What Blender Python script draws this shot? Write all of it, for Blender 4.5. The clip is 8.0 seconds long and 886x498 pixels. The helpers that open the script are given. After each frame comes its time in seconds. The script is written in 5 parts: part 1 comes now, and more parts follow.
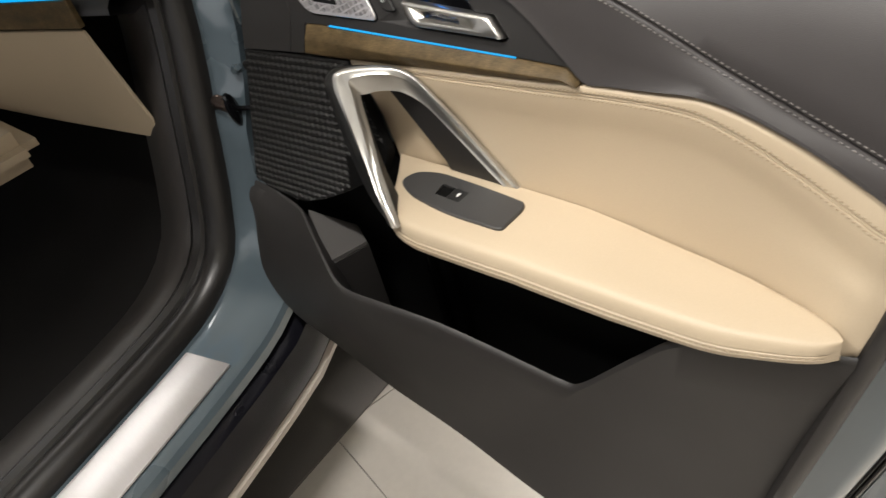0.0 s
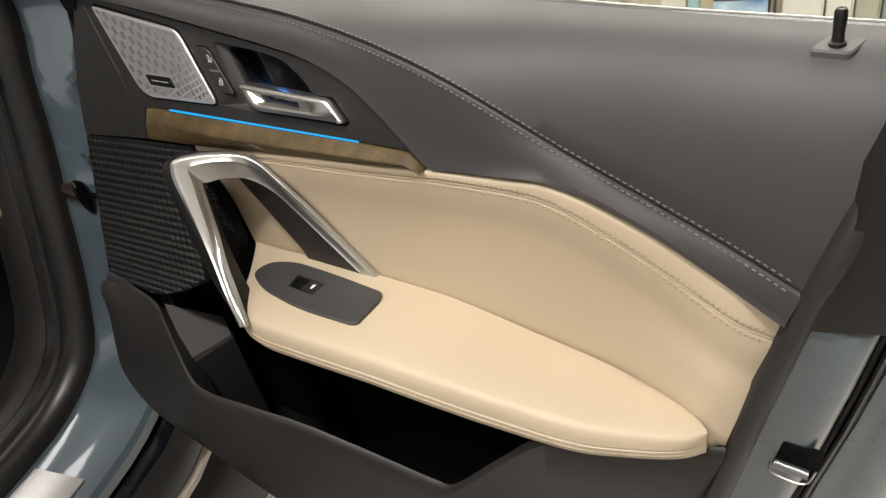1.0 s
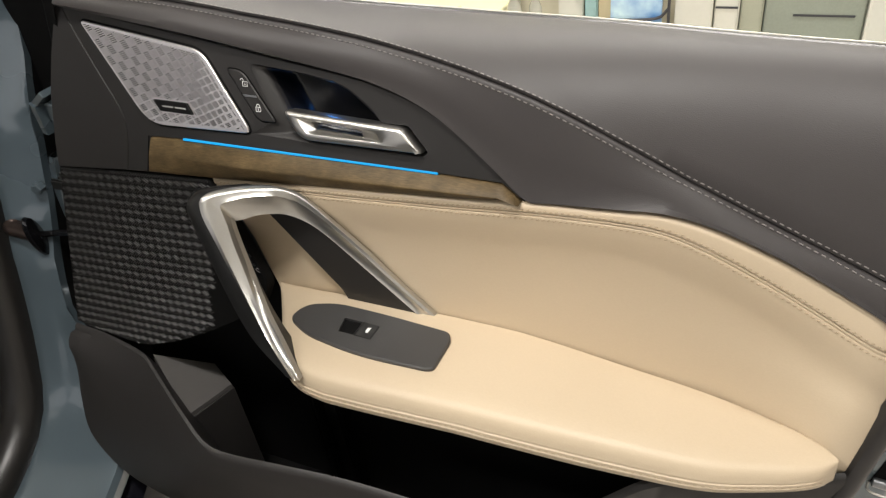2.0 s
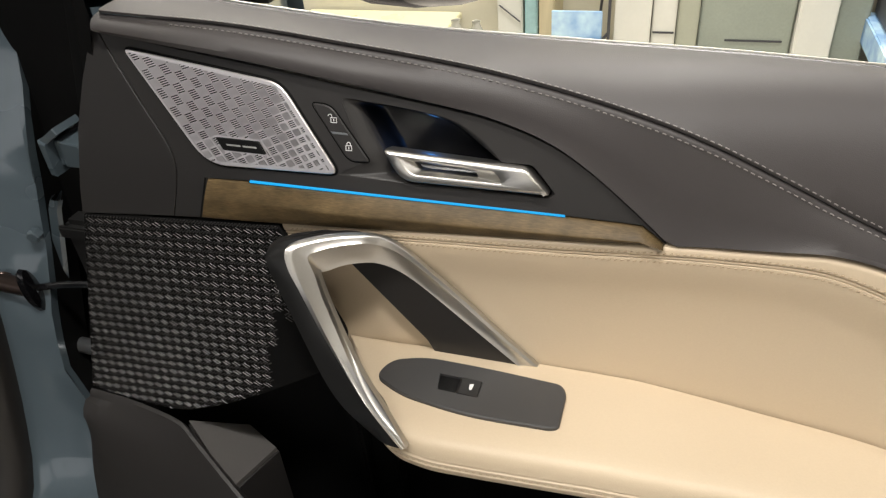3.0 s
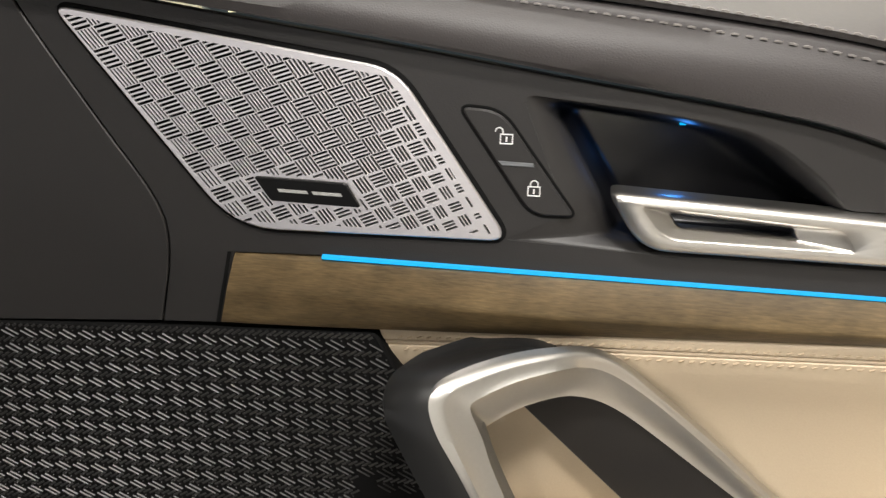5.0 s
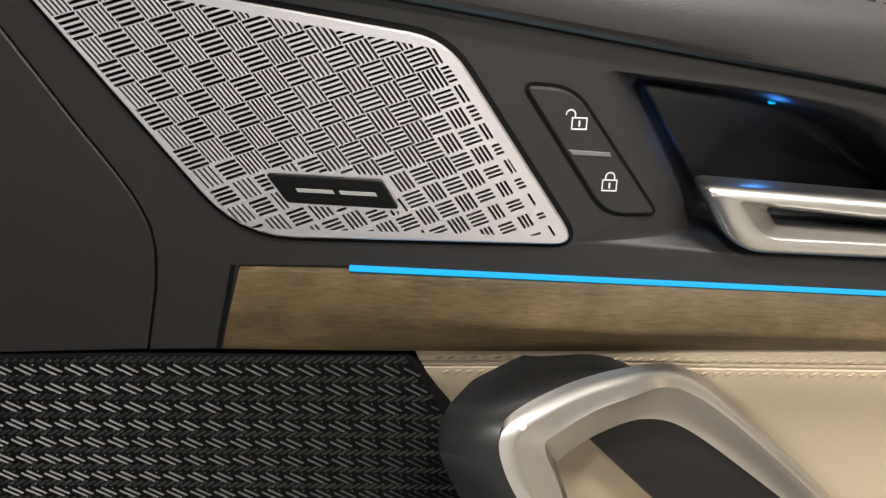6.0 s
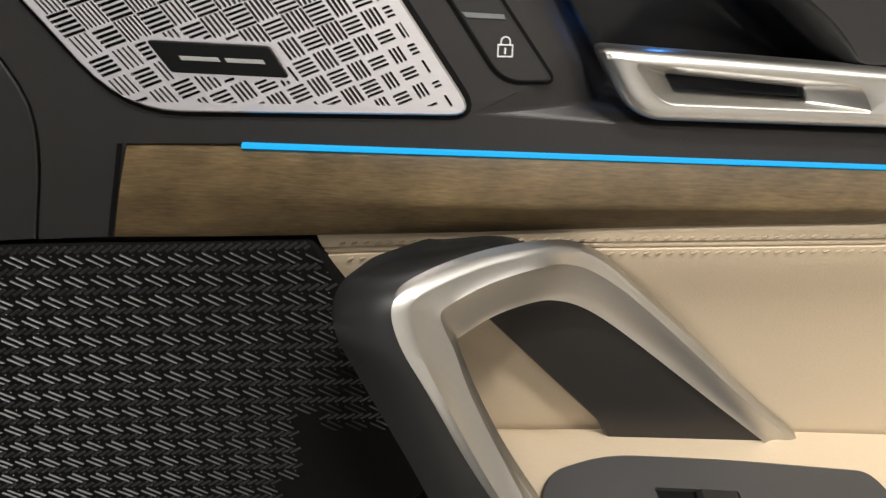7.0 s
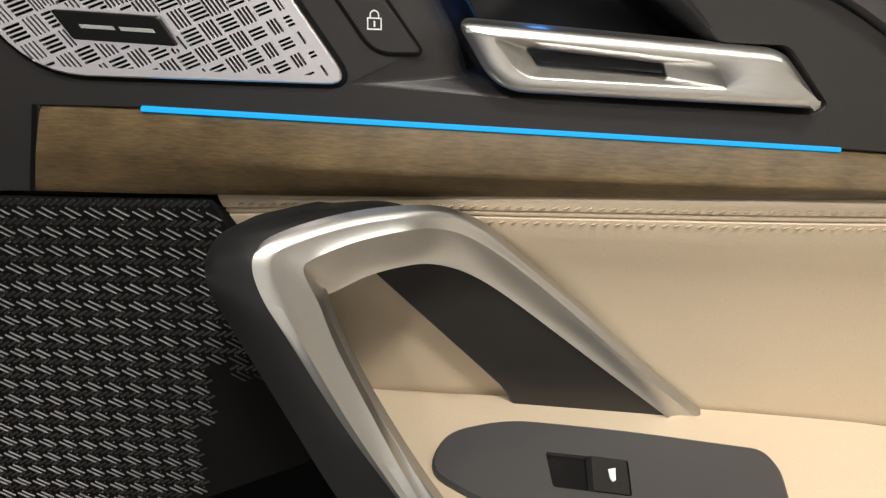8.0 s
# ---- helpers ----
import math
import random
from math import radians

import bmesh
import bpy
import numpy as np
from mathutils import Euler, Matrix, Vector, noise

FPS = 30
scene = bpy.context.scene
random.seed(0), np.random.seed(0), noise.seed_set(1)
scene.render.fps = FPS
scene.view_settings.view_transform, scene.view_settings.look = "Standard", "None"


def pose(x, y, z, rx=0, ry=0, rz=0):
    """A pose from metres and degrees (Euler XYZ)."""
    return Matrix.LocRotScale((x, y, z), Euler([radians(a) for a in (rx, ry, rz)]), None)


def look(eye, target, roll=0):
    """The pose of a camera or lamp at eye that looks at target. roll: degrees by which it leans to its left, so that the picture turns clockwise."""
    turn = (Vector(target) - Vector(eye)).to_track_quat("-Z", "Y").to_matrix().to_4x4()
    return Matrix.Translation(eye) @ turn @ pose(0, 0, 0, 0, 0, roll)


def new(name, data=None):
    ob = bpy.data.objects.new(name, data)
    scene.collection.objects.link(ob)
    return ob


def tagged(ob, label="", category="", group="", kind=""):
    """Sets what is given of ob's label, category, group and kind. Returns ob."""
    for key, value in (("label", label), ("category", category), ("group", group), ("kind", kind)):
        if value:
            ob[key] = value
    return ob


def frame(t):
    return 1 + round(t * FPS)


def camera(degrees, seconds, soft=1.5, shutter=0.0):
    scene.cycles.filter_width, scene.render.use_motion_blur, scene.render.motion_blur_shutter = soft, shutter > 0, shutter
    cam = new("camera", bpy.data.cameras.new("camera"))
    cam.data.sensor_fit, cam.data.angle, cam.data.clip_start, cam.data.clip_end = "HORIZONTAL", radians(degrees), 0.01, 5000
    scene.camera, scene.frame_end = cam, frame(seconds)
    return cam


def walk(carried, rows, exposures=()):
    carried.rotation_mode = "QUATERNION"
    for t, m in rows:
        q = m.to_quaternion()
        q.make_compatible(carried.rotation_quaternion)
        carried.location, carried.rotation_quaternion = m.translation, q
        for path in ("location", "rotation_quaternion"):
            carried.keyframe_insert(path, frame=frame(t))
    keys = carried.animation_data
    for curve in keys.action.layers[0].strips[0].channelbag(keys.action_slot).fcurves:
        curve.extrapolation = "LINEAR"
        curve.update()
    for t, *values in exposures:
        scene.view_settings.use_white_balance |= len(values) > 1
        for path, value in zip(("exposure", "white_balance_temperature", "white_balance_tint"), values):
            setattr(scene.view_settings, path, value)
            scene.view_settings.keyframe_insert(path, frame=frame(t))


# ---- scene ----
from mathutils import geometry

cam = camera(63.0, 8.0, soft=1.3, shutter=0.15)
PATH = [
    (0, (0.658, -0.474, 1.205), (-0.554, 0.529, -0.03), -15.8),
    (0.2, (0.695, -0.417, 1.19), (-0.53, 0.608, -0.013), -16.5),
    (0.5, (0.696, -0.391, 1.184), (-0.476, 0.738, 0.021), -15.2),
    (0.8, (0.692, -0.375, 1.181), (-0.445, 0.807, 0.036), -14.4),
    (1, (0.67, -0.394, 1.183), (-0.411, 0.84, 0.04), -13.2),
    (1.2, (0.626, -0.436, 1.2), (-0.35, 0.859, 0.029), -12.4),
    (2.3, (0.431, -0.441, 1.202), (-0.298, 1.019, 0.046), -7.2),
    (2.5, (0.376, -0.457, 1.215), (-0.295, 1.032, 0.06), -6.5),
    (3, (0.326, -0.445, 1.205), (-0.237, 1.095, 0.06), -5.2),
    (3.5, (0.296, -0.448, 1.199), (-0.194, 1.106, 0.04), -4.5),
    (4, (0.25, -0.395, 1.166), (-0.184, 1.168, -0.005), -4.0),
    (4.5, (0.187, -0.316, 1.132), (-0.172, 1.247, -0.064), -3.3),
    (5, (0.094, -0.245, 1.108), (-0.169, 1.354, -0.064), -2.0),
    (5.2, (0.072, -0.229, 1.093), (-0.151, 1.402, -0.042), -1.3),
    (6.3, (0.043, -0.202, 1.083), (0.018, 1.364, -0.16), 1.0),
    (6.5, (0.043, -0.208, 1.076), (0.045, 1.358, -0.168), 1.4),
    (7, (0.069, -0.219, 1.056), (0.087, 1.322, -0.219), 1.6),
    (7.5, (0.104, -0.218, 1.051), (0.1, 1.298, -0.252), 1.4),
    (8, (0.136, -0.235, 1.059), (0.005, 1.283, -0.237), 0.1),
]
walk(cam, [(t, look(eye, target, roll)) for t, eye, target, roll in PATH],
     exposures=((0.0, 0.05), (1.0, -0.08), (2.5, 0.0), (3.5, 0.0), (4.0, 0.0), (4.5, 0.08), (5.0, 0.34), (6.5, 0.20), (7.5, 0.10), (8.0, 0.12)))


# ---- light ----
world = bpy.data.worlds.new("world")
scene.world = world
world.use_nodes = True
world.node_tree.nodes["Background"].inputs[0].default_value = (1.0, 0.95, 0.88, 1)
world.node_tree.nodes["Background"].inputs[1].default_value = 0.02


def area(x, y, z, sx, sy, watts, colour=(1.0, 0.957, 0.905)):
    data = bpy.data.lights.new("showroom_lamp", "AREA")
    data.shape, data.size, data.size_y, data.energy, data.color = "RECTANGLE", sx, sy, watts, colour
    ob = new("showroom_lamp", data)
    ob.matrix_world = pose(x, y, z)
    return ob


LAMPS = [(-0.62, -1.36, 0.32, 0.16, 55), (0.48, -0.66, 0.6, 0.2, 47), (1.70, -0.70, 0.9, 0.25, 8), (-1.3, -1.9, 1.4, 0.2, 8),
         (0.5, 1.8, 1.4, 0.3, 78), (-1.3, 2.1, 1.0, 0.3, 50), (-3.2, -0.25, 0.5, 1.0, 10)]
CEIL = 3.1
for lx, ly, sx, sy, w in LAMPS:
    area(lx, ly, CEIL - 0.05, sx, sy, w)


# ---- materials ----
def material(name, base, rough=0.5, metal=0.0, grain=400.0, bump=0.1, var=0.12, broad=6.0, kind="noise", coat=0.0,
             stretch=(1, 1, 1), bump_size=0.0006, rough_var=0.1, tint=None, spec=0.5):
    m = bpy.data.materials.new(name)
    m.use_nodes = True
    nt = m.node_tree
    bs = nt.nodes["Principled BSDF"]
    N = nt.nodes.new
    tc = N("ShaderNodeTexCoord")
    mp = N("ShaderNodeMapping")
    mp.inputs["Scale"].default_value = stretch
    nt.links.new(tc.outputs["Object"], mp.inputs[0])
    n1, n2 = N("ShaderNodeTexNoise"), N("ShaderNodeTexNoise")
    n1.inputs["Scale"].default_value, n2.inputs["Scale"].default_value = broad, grain
    n1.inputs["Detail"].default_value = n2.inputs["Detail"].default_value = 3
    for n in (n1, n2):
        nt.links.new(mp.outputs[0], n.inputs["Vector"])
    fine = n2.outputs[0]
    if kind == "cells":
        v = N("ShaderNodeTexVoronoi")
        v.feature = "DISTANCE_TO_EDGE"
        v.inputs["Scale"].default_value = grain
        nt.links.new(mp.outputs[0], v.inputs["Vector"])
        fine = v.outputs[0]
    mixn = N("ShaderNodeMix")
    mixn.data_type = "FLOAT"
    mixn.inputs[0].default_value = 0.35
    nt.links.new(n1.outputs[0], mixn.inputs[2])
    nt.links.new(n2.outputs[0], mixn.inputs[3])
    ramp = N("ShaderNodeValToRGB")
    lo, hi = [c * (1 - var) for c in base], [min(1, c * (1 + var)) for c in (tint or base)]
    ramp.color_ramp.elements[0].color, ramp.color_ramp.elements[1].color = (*lo, 1), (*hi, 1)
    ramp.color_ramp.elements[0].position, ramp.color_ramp.elements[1].position = 0.3, 0.7
    nt.links.new(mixn.outputs[0], ramp.inputs[0])
    nt.links.new(ramp.outputs[0], bs.inputs["Base Color"])
    mr = N("ShaderNodeMapRange")
    mr.inputs[1].default_value, mr.inputs[2].default_value = 0.3, 0.7
    mr.inputs[3].default_value, mr.inputs[4].default_value = max(0.02, rough - rough_var / 2), rough + rough_var / 2
    nt.links.new(n1.outputs[0], mr.inputs[0])
    nt.links.new(mr.outputs[0], bs.inputs["Roughness"])
    bs.inputs["Metallic"].default_value = metal
    bs.inputs["Specular IOR Level"].default_value = spec
    bs.inputs["Coat Weight"].default_value = coat
    bs.inputs["Coat Roughness"].default_value = 0.06
    if bump:
        b = N("ShaderNodeBump")
        b.inputs["Strength"].default_value, b.inputs["Distance"].default_value = bump, bump_size
        nt.links.new(fine, b.inputs["Height"])
        nt.links.new(b.outputs[0], bs.inputs["Normal"])
    return m


def glow(name, colour, strength):
    m = bpy.data.materials.new(name)
    m.use_nodes = True
    bs = m.node_tree.nodes["Principled BSDF"]
    bs.inputs["Base Color"].default_value = (0.02, 0.02, 0.02, 1)
    bs.inputs["Specular IOR Level"].default_value, bs.inputs["Roughness"].default_value = 0.1, 0.8
    bs.inputs["Emission Color"].default_value = (*colour, 1)
    bs.inputs["Emission Strength"].default_value = strength
    return m


BLACK_LEATHER = material("black_leather", (0.030, 0.0257, 0.0252), 0.53, spec=0.5, grain=900, bump=0.3, kind="cells", var=0.1, bump_size=0.0004)
BLACK_LEATHER.node_tree.nodes["Principled BSDF"].inputs["Sheen Weight"].default_value = 0.18
BLACK_PLASTIC = material("grained_black_plastic", (0.0176, 0.0163, 0.0157), 0.47, spec=0.45, grain=1600, bump=0.3, var=0.08, bump_size=0.0003)
LOWER_PLASTIC = material("lower_black_plastic", (0.022, 0.0202, 0.0194), 0.5, spec=0.4, grain=1200, bump=0.3, var=0.1, bump_size=0.0004)
DARK_SMOOTH = material("smooth_black_plastic", (0.013, 0.013, 0.013), 0.4, spec=0.4, grain=2000, bump=0.08, var=0.08)
GLOSS_BLACK = material("gloss_black_plastic", (0.006, 0.006, 0.007), 0.12, grain=300, bump=0.0, var=0.2, coat=0.5)
BEIGE = material("beige_leather", (0.505, 0.411, 0.292), 0.5, grain=750, bump=0.3, kind="cells", var=0.05, bump_size=0.0004, stretch=(0.7, 1, 1.2))
BEIGE_THREAD = material("beige_thread", (0.40, 0.315, 0.215), 0.7, grain=3000, bump=0.2)
GREY_THREAD = material("grey_thread", (0.235, 0.218, 0.206), 0.7, grain=3000, bump=0.2)
def wood(name, dark, light):
    """Open-pore veneer: cloudy figure, dark stains drawn along the strip and fine pores."""
    m = material(name, dark, 0.5, spec=0.22, grain=620, bump=0.4, var=0.3, broad=20, stretch=(0.3, 1, 2.0), bump_size=0.0003, tint=light)
    nt = m.node_tree
    N = nt.nodes.new
    bs = nt.nodes["Principled BSDF"]
    tc = N("ShaderNodeTexCoord")
    for scale, size, detail, low, high, a, b in (((1, 1, 1.15), 62, 6, 0.34, 0.68, 0.76, 1.15), ((0.35, 1, 1.6), 26, 4, 0.30, 0.60, 0.70, 1.08), ((0.09, 1, 1), 1500, 2, 0.35, 0.6, 0.84, 1.05)):
        mp, n, mix, mr = N("ShaderNodeMapping"), N("ShaderNodeTexNoise"), N("ShaderNodeMix"), N("ShaderNodeMapRange")
        mp.inputs["Scale"].default_value = scale
        n.inputs["Scale"].default_value, n.inputs["Detail"].default_value = size, detail
        mix.data_type, mix.blend_type = "RGBA", "MULTIPLY"
        mr.inputs[1].default_value, mr.inputs[2].default_value, mr.inputs[3].default_value, mr.inputs[4].default_value = low, high, a, b
        nt.links.new(tc.outputs["Object"], mp.inputs[0])
        nt.links.new(mp.outputs[0], n.inputs["Vector"])
        nt.links.new(n.outputs[0], mr.inputs[0])
        mix.inputs[0].default_value = 1.0
        nt.links.new(bs.inputs["Base Color"].links[0].from_socket, mix.inputs[6])
        nt.links.new(mr.outputs[0], mix.inputs[7])
        nt.links.new(mix.outputs[2], bs.inputs["Base Color"])
    return m


WOOD = wood("open_pore_wood", (0.066, 0.0445, 0.0205), (0.119, 0.0825, 0.0395))
BRUSHED = material("brushed_aluminium", (0.90, 0.865, 0.87), 0.38, 1.0, grain=900, bump=0.06, var=0.06, stretch=(0.06, 1, 1))
SATIN = material("satin_chrome", (0.55, 0.54, 0.515), 0.37, 1.0, grain=700, bump=0.03, var=0.05, stretch=(1, 1, 1))
LEVER_METAL = material("satin_lever_metal", (0.55, 0.535, 0.505), 0.34, 1.0, grain=900, bump=0.04, var=0.06, stretch=(0.1, 1, 1))
PAINT = material("blue_grey_paint", (0.101, 0.134, 0.156), 0.3, 0.3, grain=2500, bump=0.0, var=0.08, coat=1.0)
RUBBER = material("rubber_seal", (0.014, 0.0128, 0.012), 0.34, spec=0.45, grain=500, bump=0.15, var=0.1)
CARPET = material("black_carpet", (0.006, 0.005, 0.0045), 0.95, grain=900, bump=0.8, var=0.3, bump_size=0.002)
TILE = material("pale_floor_tile", (0.56, 0.52, 0.475), 0.3, grain=60, bump=0.03, var=0.06, broad=3)
GROUT = material("tile_joint", (0.30, 0.28, 0.26), 0.8, grain=200)
WALL = material("cream_wall_paint", (0.66, 0.62, 0.48), 0.7, grain=150, bump=0.06, var=0.04, broad=1.5)
CEILING_PAINT = material("white_ceiling_paint", (0.75, 0.74, 0.70), 0.8, grain=100, bump=0.05, var=0.03)
GREY_PANEL = material("grey_green_panel", (0.30, 0.33, 0.27), 0.4, grain=120, bump=0.04, var=0.1, broad=2)
STEEL = material("dark_steel", (0.25, 0.26, 0.27), 0.35, 0.8, grain=300, bump=0.1)
MESH_BLACK = material("moulded_black_grille", (0.018, 0.0175, 0.017), 0.36, spec=0.42, grain=1500, bump=0.0, var=0.1)
# base far below the trim's: the hollow's shade is put into the colour
HOLLOW = material("shaded_hollow_plastic", (0.0035, 0.0035, 0.0042), 0.32, grain=600, bump=0.05, var=0.1)
BADGE_BLACK = material("black_badge", (0.005, 0.005, 0.005), 0.35, spec=0.15, grain=600, bump=0.0, var=0.1)
WHITE_WALL = material("white_wall_paint", (0.72, 0.71, 0.70), 0.7, grain=150, bump=0.06, var=0.04, broad=1.5)
REFLECT_GLOW = glow("added_reflection_glow", (1.0, 0.97, 0.98), 0.9)
WHITE_PAINT = material("white_panel", (0.72, 0.71, 0.62), 0.45, grain=60, bump=0.03, var=0.04)
# matt_black also stands in for deep shade at the hinges and in the pocket
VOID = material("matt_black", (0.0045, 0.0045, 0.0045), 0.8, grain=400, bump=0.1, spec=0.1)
WHITE_PRINT = material("white_print", (0.75, 0.75, 0.75), 0.5, grain=800, bump=0.0, var=0.03)
GREY_PRINT = material("grey_print", (0.34, 0.34, 0.33), 0.5, grain=800, bump=0.0, var=0.03)
PILLAR_PLASTIC = material("pillar_trim_plastic", (0.030, 0.0265, 0.0245), 0.42, spec=0.5, grain=1400, bump=0.25, var=0.1, bump_size=0.0003)
BRONZE = material("dark_bronze_steel", (0.075, 0.055, 0.048), 0.32, 0.8, grain=300, bump=0.1)
COVER_BLACK = material("matt_black_cover", (0.013, 0.0118, 0.011), 0.58, spec=0.3, grain=900, bump=0.15, var=0.12)
SILL_BLACK = material("gloss_black_sill", (0.006, 0.006, 0.009), 0.16, spec=0.22, grain=900, bump=0.05, var=0.2, broad=25)
REFLECTION_STRIP = material("pale_reflection_strip", (0.50, 0.455, 0.40), 0.36, spec=0.5, grain=700, bump=0.05, var=0.1)
LED = glow("blue_light_strip", (0.0, 0.44, 0.96), 1.0)
GREY_FELT = material("grey_moulded_plastic", (0.085, 0.080, 0.077), 0.6, grain=900, bump=0.3, var=0.08, bump_size=0.0004)
SWITCH_GREY = material("satin_grey_plastic", (0.045, 0.044, 0.044), 0.45, grain=1500, bump=0.15, var=0.08, bump_size=0.0003)
LAMP_GLOW = glow("lamp_diffuser", (1.0, 0.98, 0.95), 3.0)
POSTER = material("blue_poster_print", (0.04, 0.26, 0.72), 0.35, grain=20, bump=0.0, var=0.2, broad=7, tint=(0.62, 0.80, 0.86))


# ---- builders ----
def finish(name, bm, mat, smooth=True):
    bmesh.ops.recalc_face_normals(bm, faces=bm.faces)
    me = bpy.data.meshes.new(name)
    for f in bm.faces:
        f.smooth = smooth
    bm.to_mesh(me)
    bm.free()
    me.materials.append(mat)
    return me


def part(name, bm, mat, parent, label="", smooth=True):
    ob = new(name, finish(name, bm, mat, smooth))
    if parent.parent and parent.parent.parent:
        parent = parent.parent
    ob.parent = parent
    if parent.type == "EMPTY":
        ob.matrix_parent_inverse = Matrix.Translation(-parent.location)
    if smooth:
        ob.data.set_sharp_from_angle(angle=radians(38))
    return tagged(ob, label)


def thing(name, base, label, category, group="", kind=""):
    ob = new(name)
    ob.location = base
    ob.empty_display_size = 0.05
    return tagged(ob, label, category, group, kind)


def single(name, bm, mat, label, category, group="", kind="", smooth=True):
    ob = new(name, finish(name, bm, mat, smooth))
    if smooth:
        ob.data.set_sharp_from_angle(angle=radians(38))
    return tagged(ob, label, category, group, kind)


def glide(points, n):
    """n points evenly spread along a smooth curve through the given ones."""
    p = [Vector(q) for q in points]
    p = [2 * p[0] - p[1]] + p + [2 * p[-1] - p[-2]]
    fine = []
    for i in range(1, len(p) - 2):
        a, b, c, d = p[i - 1:i + 3]
        for k in range(12):
            t = k / 12
            fine.append(0.5 * ((2 * b) + (c - a) * t + (2 * a - 5 * b + 4 * c - d) * t * t + (3 * b - a - 3 * c + d) * t ** 3))
    fine.append(p[-2])
    run = [0.0]
    for a, b in zip(fine, fine[1:]):
        run.append(run[-1] + (b - a).length)
    out, j = [], 0
    for k in range(n):
        s = run[-1] * k / (n - 1)
        while j < len(run) - 2 and run[j + 1] < s:
            j += 1
        f = (s - run[j]) / max(1e-9, run[j + 1] - run[j])
        out.append(fine[j].lerp(fine[j + 1], f))
    return out


def along(points, x, k=1):
    """The value of coordinate k at x on a polyline that is ordered by x."""
    if x <= points[0][0]:
        return points[0][k]
    for a, b in zip(points, points[1:]):
        if x <= b[0]:
            f = (x - a[0]) / (b[0] - a[0])
            return a[k] + f * (b[k] - a[k])
    return points[-1][k]


def smoothline(points, n=80):
    return [tuple(v) for v in glide([(p[0], p[1], p[2] if len(p) > 2 else 0.0) for p in points], n)]


def loft(rows, bm=None, closed=False, loop=False):
    """A skin over rows of points; closed joins each row's ends, loop joins the last row to the first."""
    bm = bm or bmesh.new()
    vs = [[bm.verts.new(p) for p in r] for r in rows]
    pairs = list(zip(vs, vs[1:])) + ([(vs[-1], vs[0])] if loop else [])
    for a, b in pairs:
        n = len(a)
        for i in range(n if closed else n - 1):
            j = (i + 1) % n
            quad = (a[i], a[j], b[j], b[i])
            if len(set(quad)) == 4:
                bm.faces.new(quad)
    return bm, vs


def rounded(poly, r=0.003, n=4):
    """A polygon with rounded corners; a corner may carry its own radius as third value."""
    out = []
    m = len(poly)
    for i in range(m):
        p, a, b = Vector(poly[i][:2]), Vector(poly[i - 1][:2]), Vector(poly[(i + 1) % m][:2])
        rr = poly[i][2] if len(poly[i]) > 2 else r
        da, db = (a - p), (b - p)
        k = min(rr, da.length * 0.45, db.length * 0.45)
        s, e = p + da.normalized() * k, p + db.normalized() * k
        for q in range(n + 1):
            t = q / n
            out.append(tuple((1 - t) ** 2 * s + 2 * t * (1 - t) * p + t * t * e))
    return out


def shrink(poly, d):
    """The polygon moved inward by d."""
    area2 = sum(a[0] * b[1] - b[0] * a[1] for a, b in zip(poly, poly[1:] + poly[:1]))
    sg = 1 if area2 > 0 else -1
    out = []
    m = len(poly)
    for i in range(m):
        a, p, b = Vector(poly[i - 1]), Vector(poly[i]), Vector(poly[(i + 1) % m])
        u, v = (p - a), (b - p)
        if u.length < 1e-9 or v.length < 1e-9:
            u = v = (b - a)
        u.normalize(), v.normalize()
        w = (Vector((-u.y, u.x)) + Vector((-v.y, v.x))) * sg
        w = w.normalized() / max(0.5, math.sqrt(max(0.0, (1 + u.dot(v)) / 2))) if w.length > 1e-6 else Vector((0, 0))
        out.append(tuple(p + w * d))
    return out


def inside(p, poly):
    hit = False
    for a, b in zip(poly, poly[1:] + poly[:1]):
        if (a[1] > p[1]) != (b[1] > p[1]) and p[0] < (b[0] - a[0]) * (p[1] - a[1]) / (b[1] - a[1]) + a[0]:
            hit = not hit
    return hit


def fill(bm, loops):
    edges = []
    for lp in loops:
        for a, b in zip(lp, lp[1:] + lp[:1]):
            edges.append(bm.edges.get((a, b)) or bm.edges.new((a, b)))
    bmesh.ops.triangle_fill(bm, edges=edges, use_beauty=True)


